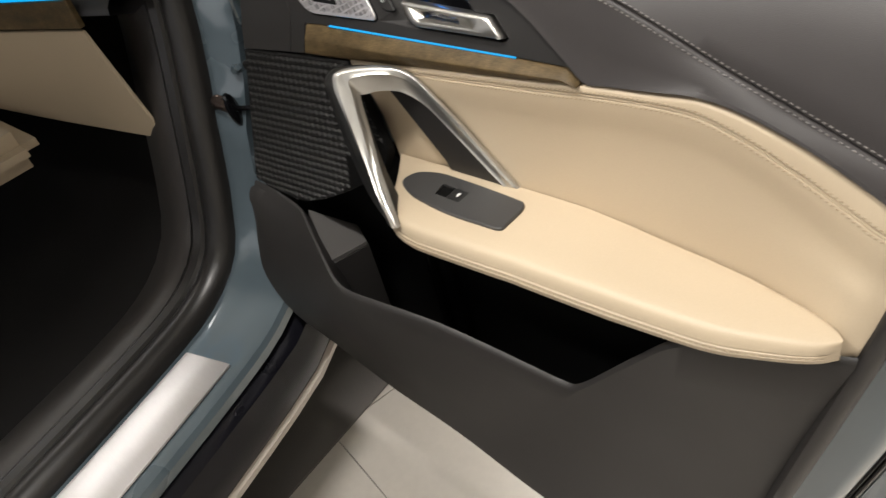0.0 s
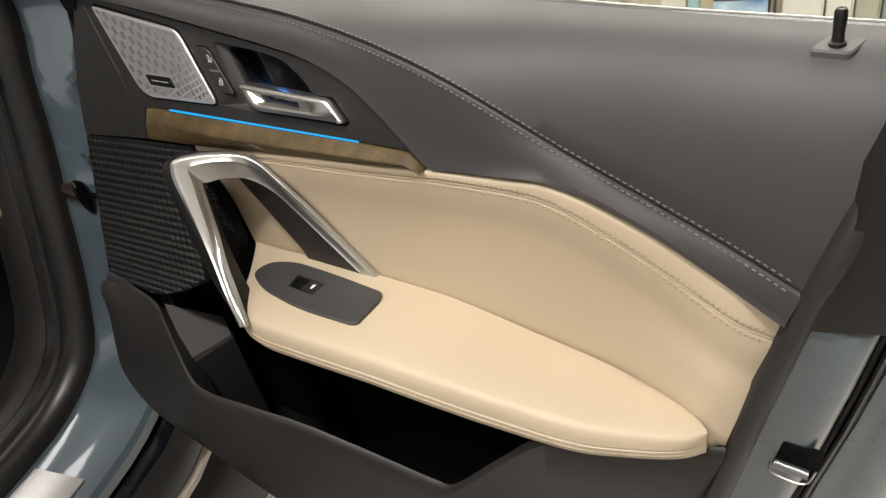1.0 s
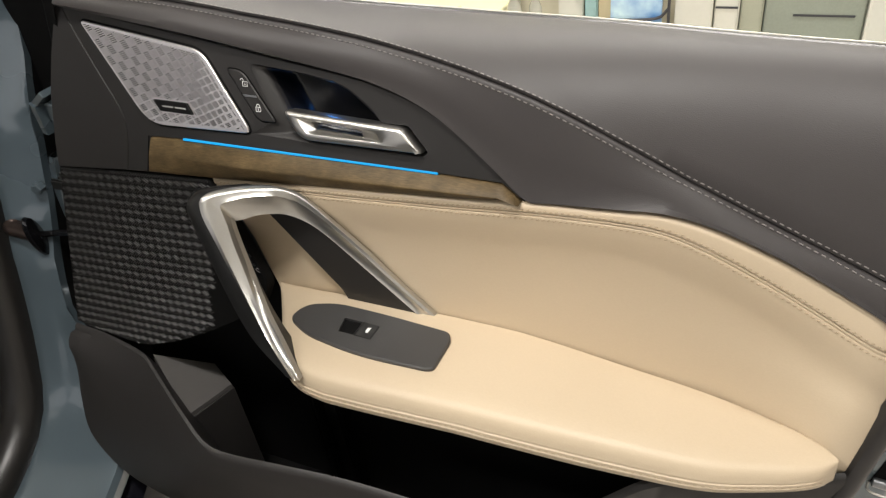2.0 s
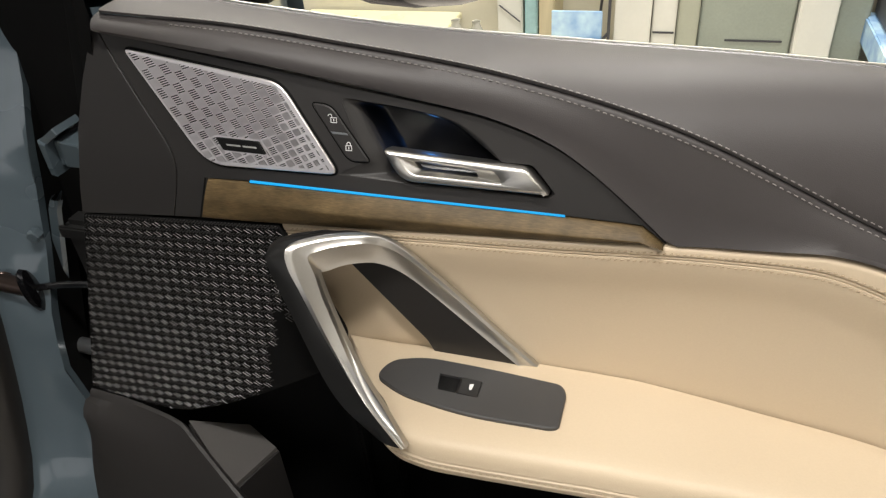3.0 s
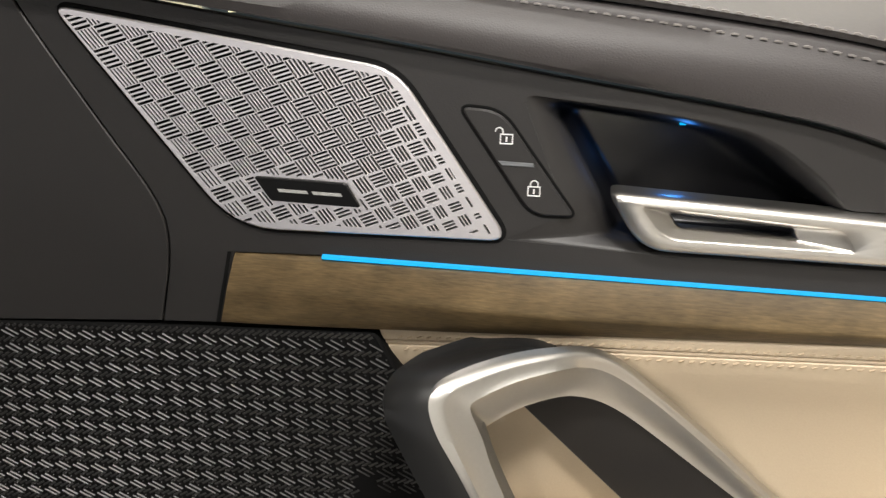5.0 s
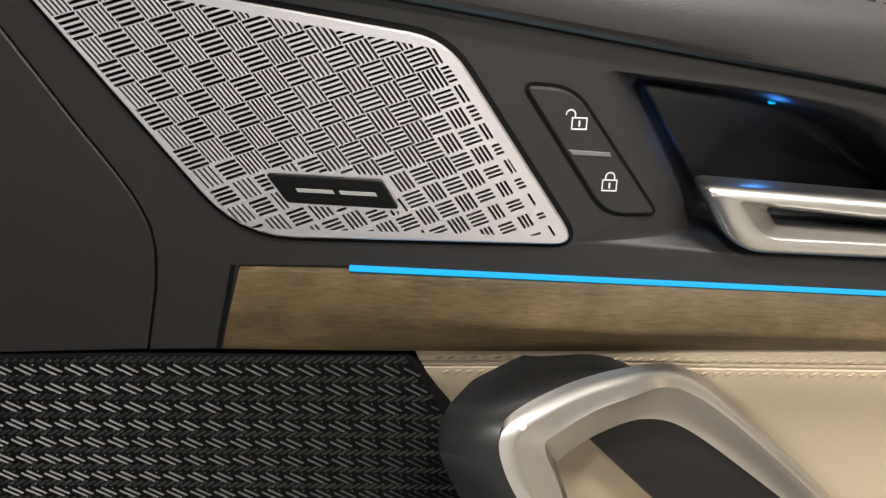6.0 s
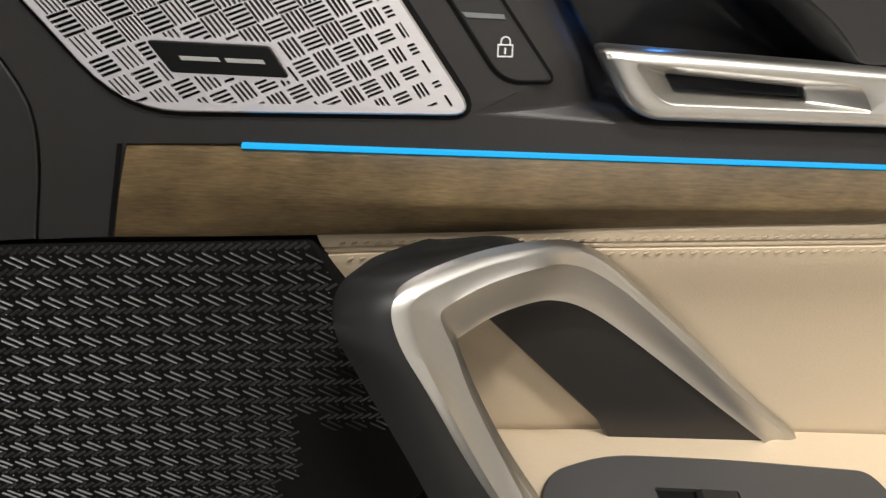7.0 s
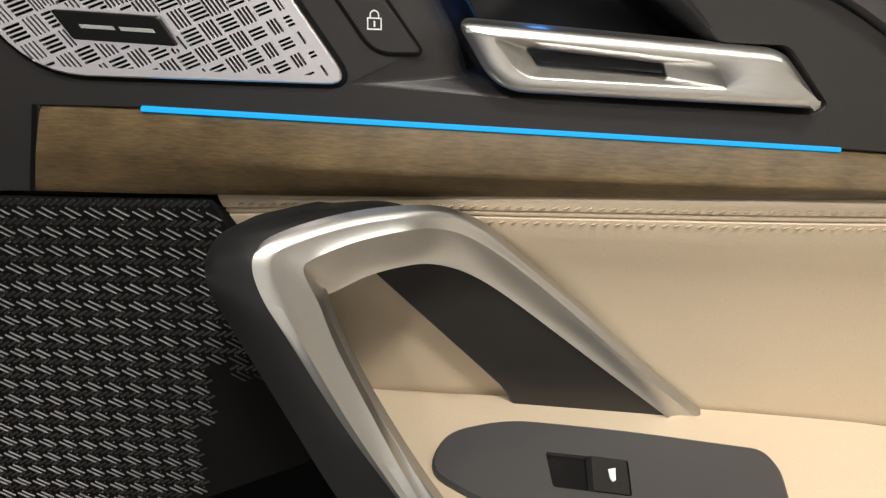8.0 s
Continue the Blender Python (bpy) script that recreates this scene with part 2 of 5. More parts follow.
def plate(outline, place, lift=0.0, depth=0.004, bevel=0.0008, holes=(), hole_depth=None, bm=None):
    """A plate over an outline; place(u, v, h) gives the point h above the surface it lies on."""
    bm = bm or bmesh.new()
    front = [bm.verts.new(place(*p, lift)) for p in shrink(outline, bevel)]
    mid = [bm.verts.new(place(*p, lift - bevel)) for p in outline]
    back = [bm.verts.new(place(*p, lift - depth)) for p in outline]
    for a, b in ((front, mid), (mid, back)):
        for i in range(len(a)):
            j = (i + 1) % len(a)
            bm.faces.new((a[i], a[j], b[j], b[i]))
    loops = [front]
    for h in holes:
        top = [bm.verts.new(place(*p, lift)) for p in h]
        low = [bm.verts.new(place(*p, lift - (hole_depth or depth))) for p in h]
        for i in range(len(top)):
            j = (i + 1) % len(top)
            bm.faces.new((top[i], top[j], low[j], low[i]))
        loops.append(top)
    if len(holes) < 2:
        fill(bm, loops)
        return bm
    flat, faces = [], []
    for loop in [shrink(outline, bevel)] + list(holes):
        if sum(a[0] * b[1] - b[0] * a[1] for a, b in zip(loop, loop[1:] + loop[:1])) < 0:
            loop = loop[::-1]
        faces.append(list(range(len(flat), len(flat) + len(loop))))
        flat += [Vector(p[:2]) for p in loop]
    co, _, tris, _, _, origin = geometry.delaunay_2d_cdt(flat, [], faces, 1, 1e-7)
    vs = [bm.verts.new(place(p.x, p.y, lift)) for p in co]
    for tri, src in zip(tris, origin):
        if list(src) == [0]:
            bm.faces.new([vs[k] for k in tri])
    bmesh.ops.remove_doubles(bm, verts=bm.verts, dist=1e-6)
    return bm


def box(bm, x0, x1, y0, y1, z0, z1, bevel=0.0, segments=2):
    r = bmesh.ops.create_cube(bm, size=1.0, matrix=Matrix.Translation(((x0 + x1) / 2, (y0 + y1) / 2, (z0 + z1) / 2)) @ Matrix.Diagonal((x1 - x0, y1 - y0, z1 - z0, 1)))
    if bevel:
        es = list({e for v in r["verts"] for e in v.link_edges})
        bmesh.ops.bevel(bm, geom=es, offset=bevel, segments=segments, affect="EDGES")
    return bm


def tube(bm, points, radius, sides=8):
    rings = []
    for i, p in enumerate(points):
        p = Vector(p)
        t = (Vector(points[min(i + 1, len(points) - 1)]) - Vector(points[max(i - 1, 0)])).normalized()
        u = t.orthogonal().normalized() if not rings else (last - t * last.dot(t)).normalized()
        last, w = u, t.cross(u)
        rad = radius(i / (len(points) - 1)) if callable(radius) else radius
        rings.append([p + (u * math.cos(a) + w * math.sin(a)) * rad for a in (2 * math.pi * k / sides for k in range(sides))])
    _, vs = loft(rings, bm, closed=True)
    bm.faces.new(vs[0]), bm.faces.new(vs[-1])
    return bm


def dashes(points, length, gap, r, lift, bm=None, slant=0.0):
    """A row of sewn stitches along a curve, each lifted towards the room."""
    bm = bm or bmesh.new()
    run = 0.0
    total = sum((b - a).length for a, b in zip(points, points[1:]))
    n = int(total / (length + gap))
    fine = glide(points, n * 2 + 1)
    for i in range(n):
        a, b = fine[2 * i], fine[2 * i + 1]
        d = (b - a).normalized()
        up = Vector(lift).normalized()
        side = d.cross(up).normalized()
        a2, b2 = a + d * gap * 0.3 + side * slant, b + d * (length - gap) * 0.25 - side * slant
        o = Vector(lift)
        ring = []
        for p, k in ((a2, 0.2), (a2.lerp(b2, 0.5), 1.0), (b2, 0.2)):
            c = p + o * k
            ring.append([c + side * r, c + up * r, c - side * r])
        loft(ring, bm)
    return bm


# ---- the door's surfaces ----
def trim_y(x, z):
    return 0.30 * (z - 0.92) if z > 0.92 else 0.25 * (z - 0.92)


def on_trim(x, z, h):
    return Vector((x, trim_y(x, z) - h * 0.96, z + h * 0.27 * (1 if z > 0.92 else 0.9)))


CREASE = smoothline([(-0.155, 1.034), (-0.114, 1.029), (-0.039, 1.018), (0.032, 1.008), (0.10, 0.9975), (0.164, 0.988), (0.206, 0.980),
                     (0.247, 0.966), (0.279, 0.947), (0.313, 0.921), (0.335, 0.902)], 60)
BEIGE_TOP = smoothline([(0.335, 0.902), (0.36, 0.905), (0.41, 0.9075), (0.438, 0.906), (0.47, 0.897), (0.517, 0.876), (0.574, 0.847), (0.607, 0.831), (0.64, 0.815)], 60)
SEAM_LINE = smoothline([(-0.18, 1.046), (-0.088, 1.0408), (-0.024, 1.037), (0.035, 1.0312), (0.085, 1.0249), (0.1404, 1.0189), (0.195, 1.0118), (0.2486, 1.0018), (0.30, 0.9910), (0.35, 0.9755),
                        (0.40, 0.9535), (0.45, 0.9295), (0.50, 0.9065), (0.55, 0.8875), (0.60, 0.8695), (0.625, 0.8605), (0.66, 0.8495)], 90)
SILL = smoothline([(-0.16, 1.052), (-0.006, 1.034), (0.11, 1.022), (0.254, 1.014), (0.379, 1.008), (0.503, 0.999), (0.628, 0.992), (0.70, 0.988)], 60)


def seam_y(x):
    return along([(-0.16, 0.038), (0.0, 0.037), (0.1, 0.034), (0.2, 0.027), (0.25, 0.023), (0.3, 0.0155), (0.35, 0.0105), (0.4, 0.008), (0.5, 0.003), (0.56, -0.004), (0.62, -0.012), (0.7, -0.016)], x)


def lean(x, z):
    """The rear end of the pads leans back."""
    k = max(0.0, min(1.0, (x - 0.45) / 0.17))
    return k * 0.33 * (z - 0.88)


def pad_point(x, y, z):
    return Vector((x + lean(x, z), y, z))


SN, SD = Vector((0.97, 0.25, 0)), Vector((0.25, -0.97, 0))


def body(s, d, z):
    return SN * s + SD * d + Vector((0, 0, z))


car = thing("car", body(-0.5, 0.6, 0.0), "blue-grey car with open front door trimmed in black and beige leather", "car")


def wall_strip(bm, pts, zs):
    """A sheet that follows a plan line from height to height, shifted by dx and, at need, dy."""
    return loft([[Vector((x + dx, y + sum(dy), z)) for x, y in pts] for z, dx, *dy in zs], bm)


# painted door shell
bm = bmesh.new()
REAR = [(0.535, 0.030), (0.565, 0.004), (0.585, 0.000), (0.612, 0.003), (0.638, 0.005), (0.6420, 0.0056), (0.6460, 0.0075), (0.6500, 0.0110), (0.6530, 0.0160), (0.6545, 0.024), (0.655, 0.05)]
wall_strip(bm, REAR, ((0.26, -0.11), (0.40, -0.08), (0.56, -0.042), (0.615, -0.032), (0.70, -0.014), (0.76, -0.003), (0.812, 0.0055), (0.816, 0.006, 0.0008), (0.8195, 0.0065, 0.0028), (0.8215, 0.007, 0.0055), (0.823, 0.0075, 0.011)))
SEAL = [(0.654, 0.030), (0.6555, 0.0255), (0.6575, 0.0245), (0.6592, 0.0275), (0.6600, 0.0320), (0.6612, 0.0285), (0.6632, 0.0275), (0.6652, 0.0295), (0.6668, 0.035), (0.667, 0.048)]
OUTER = [(0.665, 0.046), (0.670, 0.0425), (0.676, 0.0435), (0.684, 0.0465), (0.690, 0.0455), (0.708, 0.0500), (0.719, 0.0565), (0.723, 0.063), (0.720, 0.072), (0.69, 0.095), (0.62, 0.115), (0.4, 0.13), (0.1, 0.135), (-0.2, 0.125), (-0.262, 0.11), (-0.266, 0.10)]
wall_strip(bm, OUTER, ((0.26, -0.11), (0.40, -0.08), (0.56, -0.042), (0.615, -0.032), (0.70, -0.014), (0.76, -0.003), (0.815, 0.006), (0.985, 0.012)))
door = part("door", bm, PAINT, car, "open blue-grey front door with black and beige leather lining")

bm = bmesh.new()
wall_strip(bm, SEAL, ((0.26, -0.11), (0.40, -0.08), (0.56, -0.042), (0.615, -0.032), (0.70, -0.014), (0.76, -0.003), (0.815, 0.006), (0.823, 0.007)))
part("rear_seal", bm, RUBBER, door, "black rubber seal at the door's rear edge")

# upper pads
NX = 90
X0, X1 = -0.141, 0.622
xs = [X0 + (X1 - X0) * i / (NX - 1) for i in range(NX)]


def border(x):
    """Extra width of the beige border towards the rear."""
    return along([(0.385, 0.0), (0.41, 0.001), (0.438, 0.004), (0.47, 0.0075), (0.517, 0.0115), (0.574, 0.0135), (0.63, 0.0135)], x)


def nose(x, points):
    """The pad's front end, rounded off over the last centimetre and a half."""
    t = min(1.0, (x - X0) / 0.016)
    k = math.sqrt(max(0.0, 1 - (1 - t) ** 2))
    zc = along(CREASE, x) + 0.010
    return [pad_point(px, py + (1 - k) * 0.012, zc + (pz - zc) * (0.42 + 0.58 * k) if pz > zc else pz) for px, py, pz in points]


def foot(x):
    return along(CREASE, x) if x < 0.335 else along(BEIGE_TOP, x) + border(x)


def foot_y(x):
    if x < 0.30:
        return trim_y(x, foot(x))
    return along([(0.30, trim_y(0.3, foot(0.3))), (0.335, -0.004), (0.45, -0.008), (0.607, -0.018)], x)


rows = []
for x in xs:
    zb, yb, zs, ys = foot(x), foot_y(x), along(SEAM_LINE, x), seam_y(x)
    h = zs - zb
    front = min(yb, ys)
    row = [(x, yb + 0.010, zb - 0.002), (x, yb + 0.001, zb + 0.0005), (x, yb - 0.004, zb + 0.003)] + [
           (x, yb + (ys - yb) * f - along([(-0.1, 0.012), (0.1, 0.010), (0.2, 0.006), (0.3, 0.004), (0.4, 0.0025), (0.6, 0.002)], x) * math.sin(math.pi * (0.12 + 0.87 * f)), zb + f * h) for f in (0.2, 0.4, 0.6, 0.78)] + [(x, ys - 0.0016, zs - 0.0036 * min(1.0, h / 0.03)), (x, ys - 0.0008, zs - 0.0015), (x, ys + 0.0005, zs - 0.0005), (x, ys + 0.004, zs - 0.0002)]
    rows.append(nose(x, row))
seam_low = [r[-4] + Vector((0, -0.0004, 0.0002)) for r in rows]
cols = list(map(list, zip(*rows)))
bm, _ = loft(cols)
part("lower_pad", bm, BLACK_LEATHER, door, "black leather lower door pad")
rows = []
for x in xs:
    zs, ys, ze, ye = along(SEAM_LINE, x), seam_y(x), along(SILL, x), 0.09
    row = [(x, ys + 0.004, zs + 0.0003), (x, ys + 0.0012, zs + 0.0012), (x, ys + 0.0009, zs + 0.0034)]
    yo, zo = ys + 0.0009, zs + 0.0034
    yc, zc = 0.5 * yo + 0.5 * ye - 0.012, max(ze, zo) + 0.001
    for f in (0.1, 0.22, 0.34, 0.46, 0.58, 0.7, 0.82, 0.92):
        row.append((x, (1 - f) ** 2 * yo + 2 * f * (1 - f) * yc + f * f * ye, (1 - f) ** 2 * zo + 2 * f * (1 - f) * zc + f * f * ze))
    row += [(x, ye, ze), (x, ye + 0.004, ze - 0.004), (x, ye + 0.005, ze - 0.03)]
    rows.append(nose(x, row))
seam_high = [r[2] + Vector((0, -0.0002, 0.0004)) for r in rows]
bm, _ = loft(list(map(list, zip(*rows))))
bm.faces.new([v for v in bm.verts if abs(v.co.x - X0) < 1e-5])
upper_pad = part("upper_pad", bm, BLACK_LEATHER, door, "black leather padded door top with double stitching")
for line in (seam_low[9:-1], seam_high[9:-1]):
    part("stitching", dashes(line, 0.0040, 0.0012, 0.00045, (0, -0.0005, 0.0005)), GREY_THREAD, upper_pad, "grey thread stitches")["kind"] = "stuff"
# glass slot strip along the sill
bm, _ = loft([[Vector((x + lean(x, 1.0), 0.094 + a, along(SILL, x) + b)) for x in xs] for a, b in ((0, -0.006), (0.0015, -0.003), (0.005, -0.002), (0.008, -0.005), (0.008, -0.03))])
part("window_seal", bm, RUBBER, door, "black rubber window seal")
bm, _ = loft([[Vector((x + lean(x, 1.0), 0.106 + a, along(SILL, x) - 0.0045 + b)) for x in xs] for a, b in ((0, -0.02), (0, 0.0), (0.0006, 0.0012), (0.0020, 0.0013), (0.0030, 0.0), (0.0035, -0.03))])
part("waist_moulding", bm, SATIN, door, "bright metal waist moulding outside the window")
# knob
bm = bmesh.new()
prof = [(0.0070, 0.0), (0.0070, 0.003), (0.0050, 0.004), (0.0046, 0.010), (0.0052, 0.018), (0.0052, 0.023), (0.0038, 0.0252), (0.001, 0.0256)]
loft([[Vector((0.606 + 0.72 * r * math.cos(a), 0.066 + 0.72 * r * math.sin(a), 0.990 + 0.92 * h)) for a in (2 * math.pi * k / 20 for k in range(20))] for r, h in prof], bm, closed=True)
knob = part("lock_knob", bm, DARK_SMOOTH, door, "black plastic lock pin")
bm = plate(rounded([(0.592, 0.058), (0.615, 0.058), (0.622, 0.076), (0.599, 0.076)], 0.004), lambda u, v, h: Vector((u, v, 0.9895 + 0.16 * (v - 0.066) - 0.05 * (u - 0.606) + h)), 0.002, 0.010, 0.0012)
part("knob_base", bm, GREY_FELT, knob, "grey plastic base of the lock pin")

# trim plates
SEAM_V = smoothline([(-0.134, 1.0310), (-0.122, 1.010), (-0.098, 0.974), (-0.076, 0.941), (-0.0725, 0.919), (-0.081, 0.8828)], 24)
RECESS = rounded([(0.0835, 0.9905, 0.006), (0.141, 0.9850, 0.02), (0.177, 0.9790, 0.02), (0.201, 0.963, 0.015), (0.2115, 0.9515, 0.003), (0.2345, 0.9515, 0.003), (0.2525, 0.932, 0.003),
                  (0.248, 0.9285, 0.002), (0.134, 0.9300, 0.006), (0.080, 0.9325, 0.002), (0.1045, 0.9445, 0.008)], 0.003, 5)
left_edge = [(-0.1812, 0.8758), (-0.1785, 0.90), (-0.170, 0.951), (-0.158, 0.990), (-0.146, 1.0200), (-0.1415, 1.0320)]
front_plate = [p[:2] for p in SEAM_V[::-1]] + left_edge[::-1]
front_plate = [(p[0] - 0.0006, p[1]) for p in front_plate]
part("front_trim", plate(front_plate, on_trim, -0.0004, 0.02, 0.0005), BLACK_PLASTIC, door, "grained black plastic trim")
lower = [(-0.0515, 0.8845), (-0.0415, 0.9195), (0.0, 0.9205), (0.13, 0.919), (0.26, 0.917), (0.314, 0.9155), (0.333, 0.9025)]
main = [p[:2] for p in SEAM_V[::-1]] + [(p[0], p[1] - 0.0008) for p in CREASE if -0.138 < p[0] < 0.332] + lower[::-1]
main = [(p[0] + 0.0006, p[1]) for p in main]
trim = part("trim_panel", plate(main, on_trim, 0.0, 0.006, 0.0006, holes=[RECESS], hole_depth=0.0004), BLACK_PLASTIC, door, "grained black plastic upper trim")
# the hollow behind the release lever
ROUND = (0.006, 0.02, 0.02, 0.015, 0.003, 0.003, 0.003, 0.002, 0.006, 0.002, 0.008)
SHELF = [(0.094, 0.988), (0.141, 0.9825), (0.174, 0.976), (0.196, 0.960), (0.2095, 0.950), (0.233, 0.950), (0.250, 0.932), (0.247, 0.930), (0.138, 0.9325), (0.122, 0.9355), (0.1170, 0.950)]
FLOOR = [(0.106, 0.981), (0.142, 0.9765), (0.166, 0.970), (0.186, 0.955), (0.203, 0.947), (0.226, 0.946), (0.238, 0.936), (0.236, 0.934), (0.146, 0.9350), (0.135, 0.9380), (0.1280, 0.951)]
SHELF, FLOOR = (rounded([(*p, r) for p, r in zip(ring, ROUND)], 0.003, 5) for ring in (SHELF, FLOOR))


def between(a, b, t, dep):
    return [on_trim(p[0] + (q[0] - p[0]) * t, p[1] + (q[1] - p[1]) * t, -dep) for p, q in zip(a, b)]


rings = [between(RECESS, SHELF, t, 0.0003 + 0.0065 * t ** 1.7) for t in (0.0, 0.1, 0.22, 0.4, 0.7, 1.0)]
rings += [between(SHELF, FLOOR, t, 0.0068 + 0.026 * math.sin(t * math.pi / 2) ** 1.1) for t in (0.06, 0.14, 0.3, 0.55, 0.8, 1.0)]
bm, _ = loft(rings[:8], closed=True)
lip = part("hollow_lip", bm, BLACK_PLASTIC, trim, "rounded plastic lip of the lever hollow")
# deep part of the hollow takes the darkened plastic for shade
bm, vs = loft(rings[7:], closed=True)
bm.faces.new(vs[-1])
deep = part("lever_hollow", bm, HOLLOW, trim, "hollow behind the release lever, darkened for its shade")
for ob in (lip, deep):
    ob.data.set_sharp_from_angle(angle=radians(85))

bm = bmesh.new()
box(bm, 0.1487, 0.1513, 0.0392, 0.0406, 0.9708, 0.9718, 0.0002)
part("hollow_light", bm, LED, trim, "tiny blue light in the lever hollow")
spot = bpy.data.lights.new("hollow_lamp", "POINT")
spot.energy, spot.color, spot.shadow_soft_size = 0.004, (0.05, 0.3, 1.0), 0.003
new("hollow_lamp", spot).location = (0.150, 0.035, 0.966)

# speaker cover, pierced in a basket pattern
SPK = rounded([(-0.1105, 1.0195, 0.008), (0.034, 0.9985, 0.012), (0.0815, 0.9325, 0.009), (-0.039, 0.9315, 0.02)], 0.004, 6)
slot_zone = [(x - 0.0010, z) for x, z in shrink([(-0.1105, 1.0195), (0.034, 0.9985), (0.0815, 0.9325), (-0.039, 0.9315)], 0.0033)]
badge_poly = [(-0.0275, 0.9545), (0.0125, 0.9535), (0.0185, 0.9438), (-0.0205, 0.9448)]
badge_keep = shrink(badge_poly, -0.0013)


def cell(i, j):
    """The middle of a cell of the basket pattern, which narrows towards the lower rear corner."""
    w = 1 + 0.009663 * i + 0.008268 * j
    return Vector(((-0.064938 + 0.007992 * i + 0.005154 * j) / w, 0.97 + (0.001877 + 0.0027 * i - 0.006666 * j) / w))


def clip(poly, zone):
    """The part of a polygon that lies inside a convex zone."""
    sg = 1 if sum(a[0] * b[1] - b[0] * a[1] for a, b in zip(zone, zone[1:] + zone[:1])) > 0 else -1
    for a, b in zip(zone, zone[1:] + zone[:1]):
        e = Vector((b[0] - a[0], b[1] - a[1]))
        if e.length < 1e-7 or not poly:
            continue
        side = [sg * (e.x * (p[1] - a[1]) - e.y * (p[0] - a[0])) for p in poly]
        out = []
        for k, p in enumerate(poly):
            q, sp, sq = poly[k - 1], side[k], side[k - 1]
            if (sp >= 0) != (sq >= 0):
                f = sq / (sq - sp)
                out.append((q[0] + (p[0] - q[0]) * f, q[1] + (p[1] - q[1]) * f))
            if sp >= 0:
                out.append(tuple(p))
        poly = out
    return poly


slots = []
for i in range(-8, 20):
    for j in range(-12, 18):
        c = cell(i, j)
        if not inside(c, shrink(SPK, -0.006)):
            continue
        ua, ub = cell(i + 0.5, j) - cell(i - 0.5, j), cell(i, j + 0.5) - cell(i, j - 0.5)
        flat = (i + j) % 2 == 0
        d, e = (ua, ub) if flat else (ub, ua)
        rim = max(0.0, ((c.x - 0.034) * -0.0660 + (c.y - 0.9985) * -0.0475) / 0.0813)
        q = min(rim / 0.02, 1.3) + (c.y - 0.93) / 0.035 - (0.12 if flat else 0.0)
        count = 5 if q > 2.0 else 4 if q > 1.35 else 3 if q > 0.75 else 2
        half = d.length * 0.452 * (0.60 + 0.40 * min(1.0, max(0.0, q / 2.1)))
        d = d.normalized()
        near = max(0.0, min(1.0, (c.x + 0.045) / 0.05))
        pitch = 0.214
        if not flat and count == 5 and near < 0.5:
            count, pitch = 6, 0.172
        wide = 0.00052 - 0.00010 * near if flat else 0.00033 + 0.00011 * near
        n = Vector((-d.y, d.x)) * wide
        spans = []
        for k in range(count):
            o = c + e * (k - (count - 1) / 2) * pitch
            run = [o + d * half * (2 * g / 30 - 1) for g in range(31)]
            free = [not inside(p, badge_keep) for p in run]
            g = 0
            while g < 31:
                if free[g]:
                    g0 = g
                    while g < 31 and free[g]:
                        g += 1
                    if g - g0 > 4:
                        spans.append((run[g0], run[g - 1]))
                g += 1
        for a, b in spans:
            slot = clip([tuple(p) for p in (a - n, a + d * 0.0002 - n * 1.0, b - n, b + d * 0.00025, b + n, a + n, a - d * 0.00025)], slot_zone)
            size = abs(sum(p[0] * r[1] - r[0] * p[1] for p, r in zip(slot, slot[1:] + slot[:1]))) / 2 if len(slot) > 2 else 0.0
            if size > 0.9e-6:
                clean = [p for p, r in zip(slot, slot[1:] + slot[:1]) if abs(p[0] - r[0]) + abs(p[1] - r[1]) > 5e-5]
                slots.append(clean)
speaker = part("speaker_cover", plate(SPK, on_trim, 0.0026, 0.004, 0.0006, holes=slots, hole_depth=0.0018), BRUSHED, door, "brushed aluminium speaker cover pierced in a basket pattern")
part("speaker_backing", plate(shrink(SPK, 0.001), on_trim, 0.0007, 0.003, 0.0002), VOID, speaker)
badge = part("badge", plate(rounded(badge_poly, 0.0012, 3), on_trim, 0.0046, 0.003, 0.0004), BADGE_BLACK, speaker, "gloss black badge with pale bars")
part("badge_print", plate([(-0.0172, 0.9501), (-0.0044, 0.9498), (-0.0036, 0.9485), (-0.0164, 0.9488)], on_trim, 0.0049, 0.0006, 0.00005), GREY_PRINT, badge)
part("badge_print", plate([(-0.0022, 0.9497), (0.0104, 0.9494), (0.0112, 0.9481), (-0.0014, 0.9484)], on_trim, 0.0049, 0.0006, 0.00005), GREY_PRINT, badge)
bm = bmesh.new()
ring_o, ring_i = shrink(SPK, -0.0016), SPK
loft([[on_trim(*p, 0.0002) for p in shrink(SPK, -0.0019)], [on_trim(*p, 0.0006) for p in ring_o], [on_trim(*p, 0.0006) for p in ring_i]], bm, closed=True)
part("speaker_gap", bm, VOID, speaker)

# lock switch
LOCKP = rounded([(0.0595, 0.985, 0.004), (0.076, 0.984, 0.009), (0.1075, 0.944, 0.003), (0.0900, 0.9435, 0.007)], 0.003, 6)
lock = part("lock_switch", plate(LOCKP, on_trim, 0.0016, 0.004, 0.0007), BLACK_PLASTIC, door, "black lock switch with white padlock marks")
bm, _ = loft([[on_trim(*p, 0.0003) for p in shrink(LOCKP, -0.0012)], [on_trim(*p, 0.0003) for p in LOCKP]], closed=True)
part("switch_gap", bm, VOID, lock)
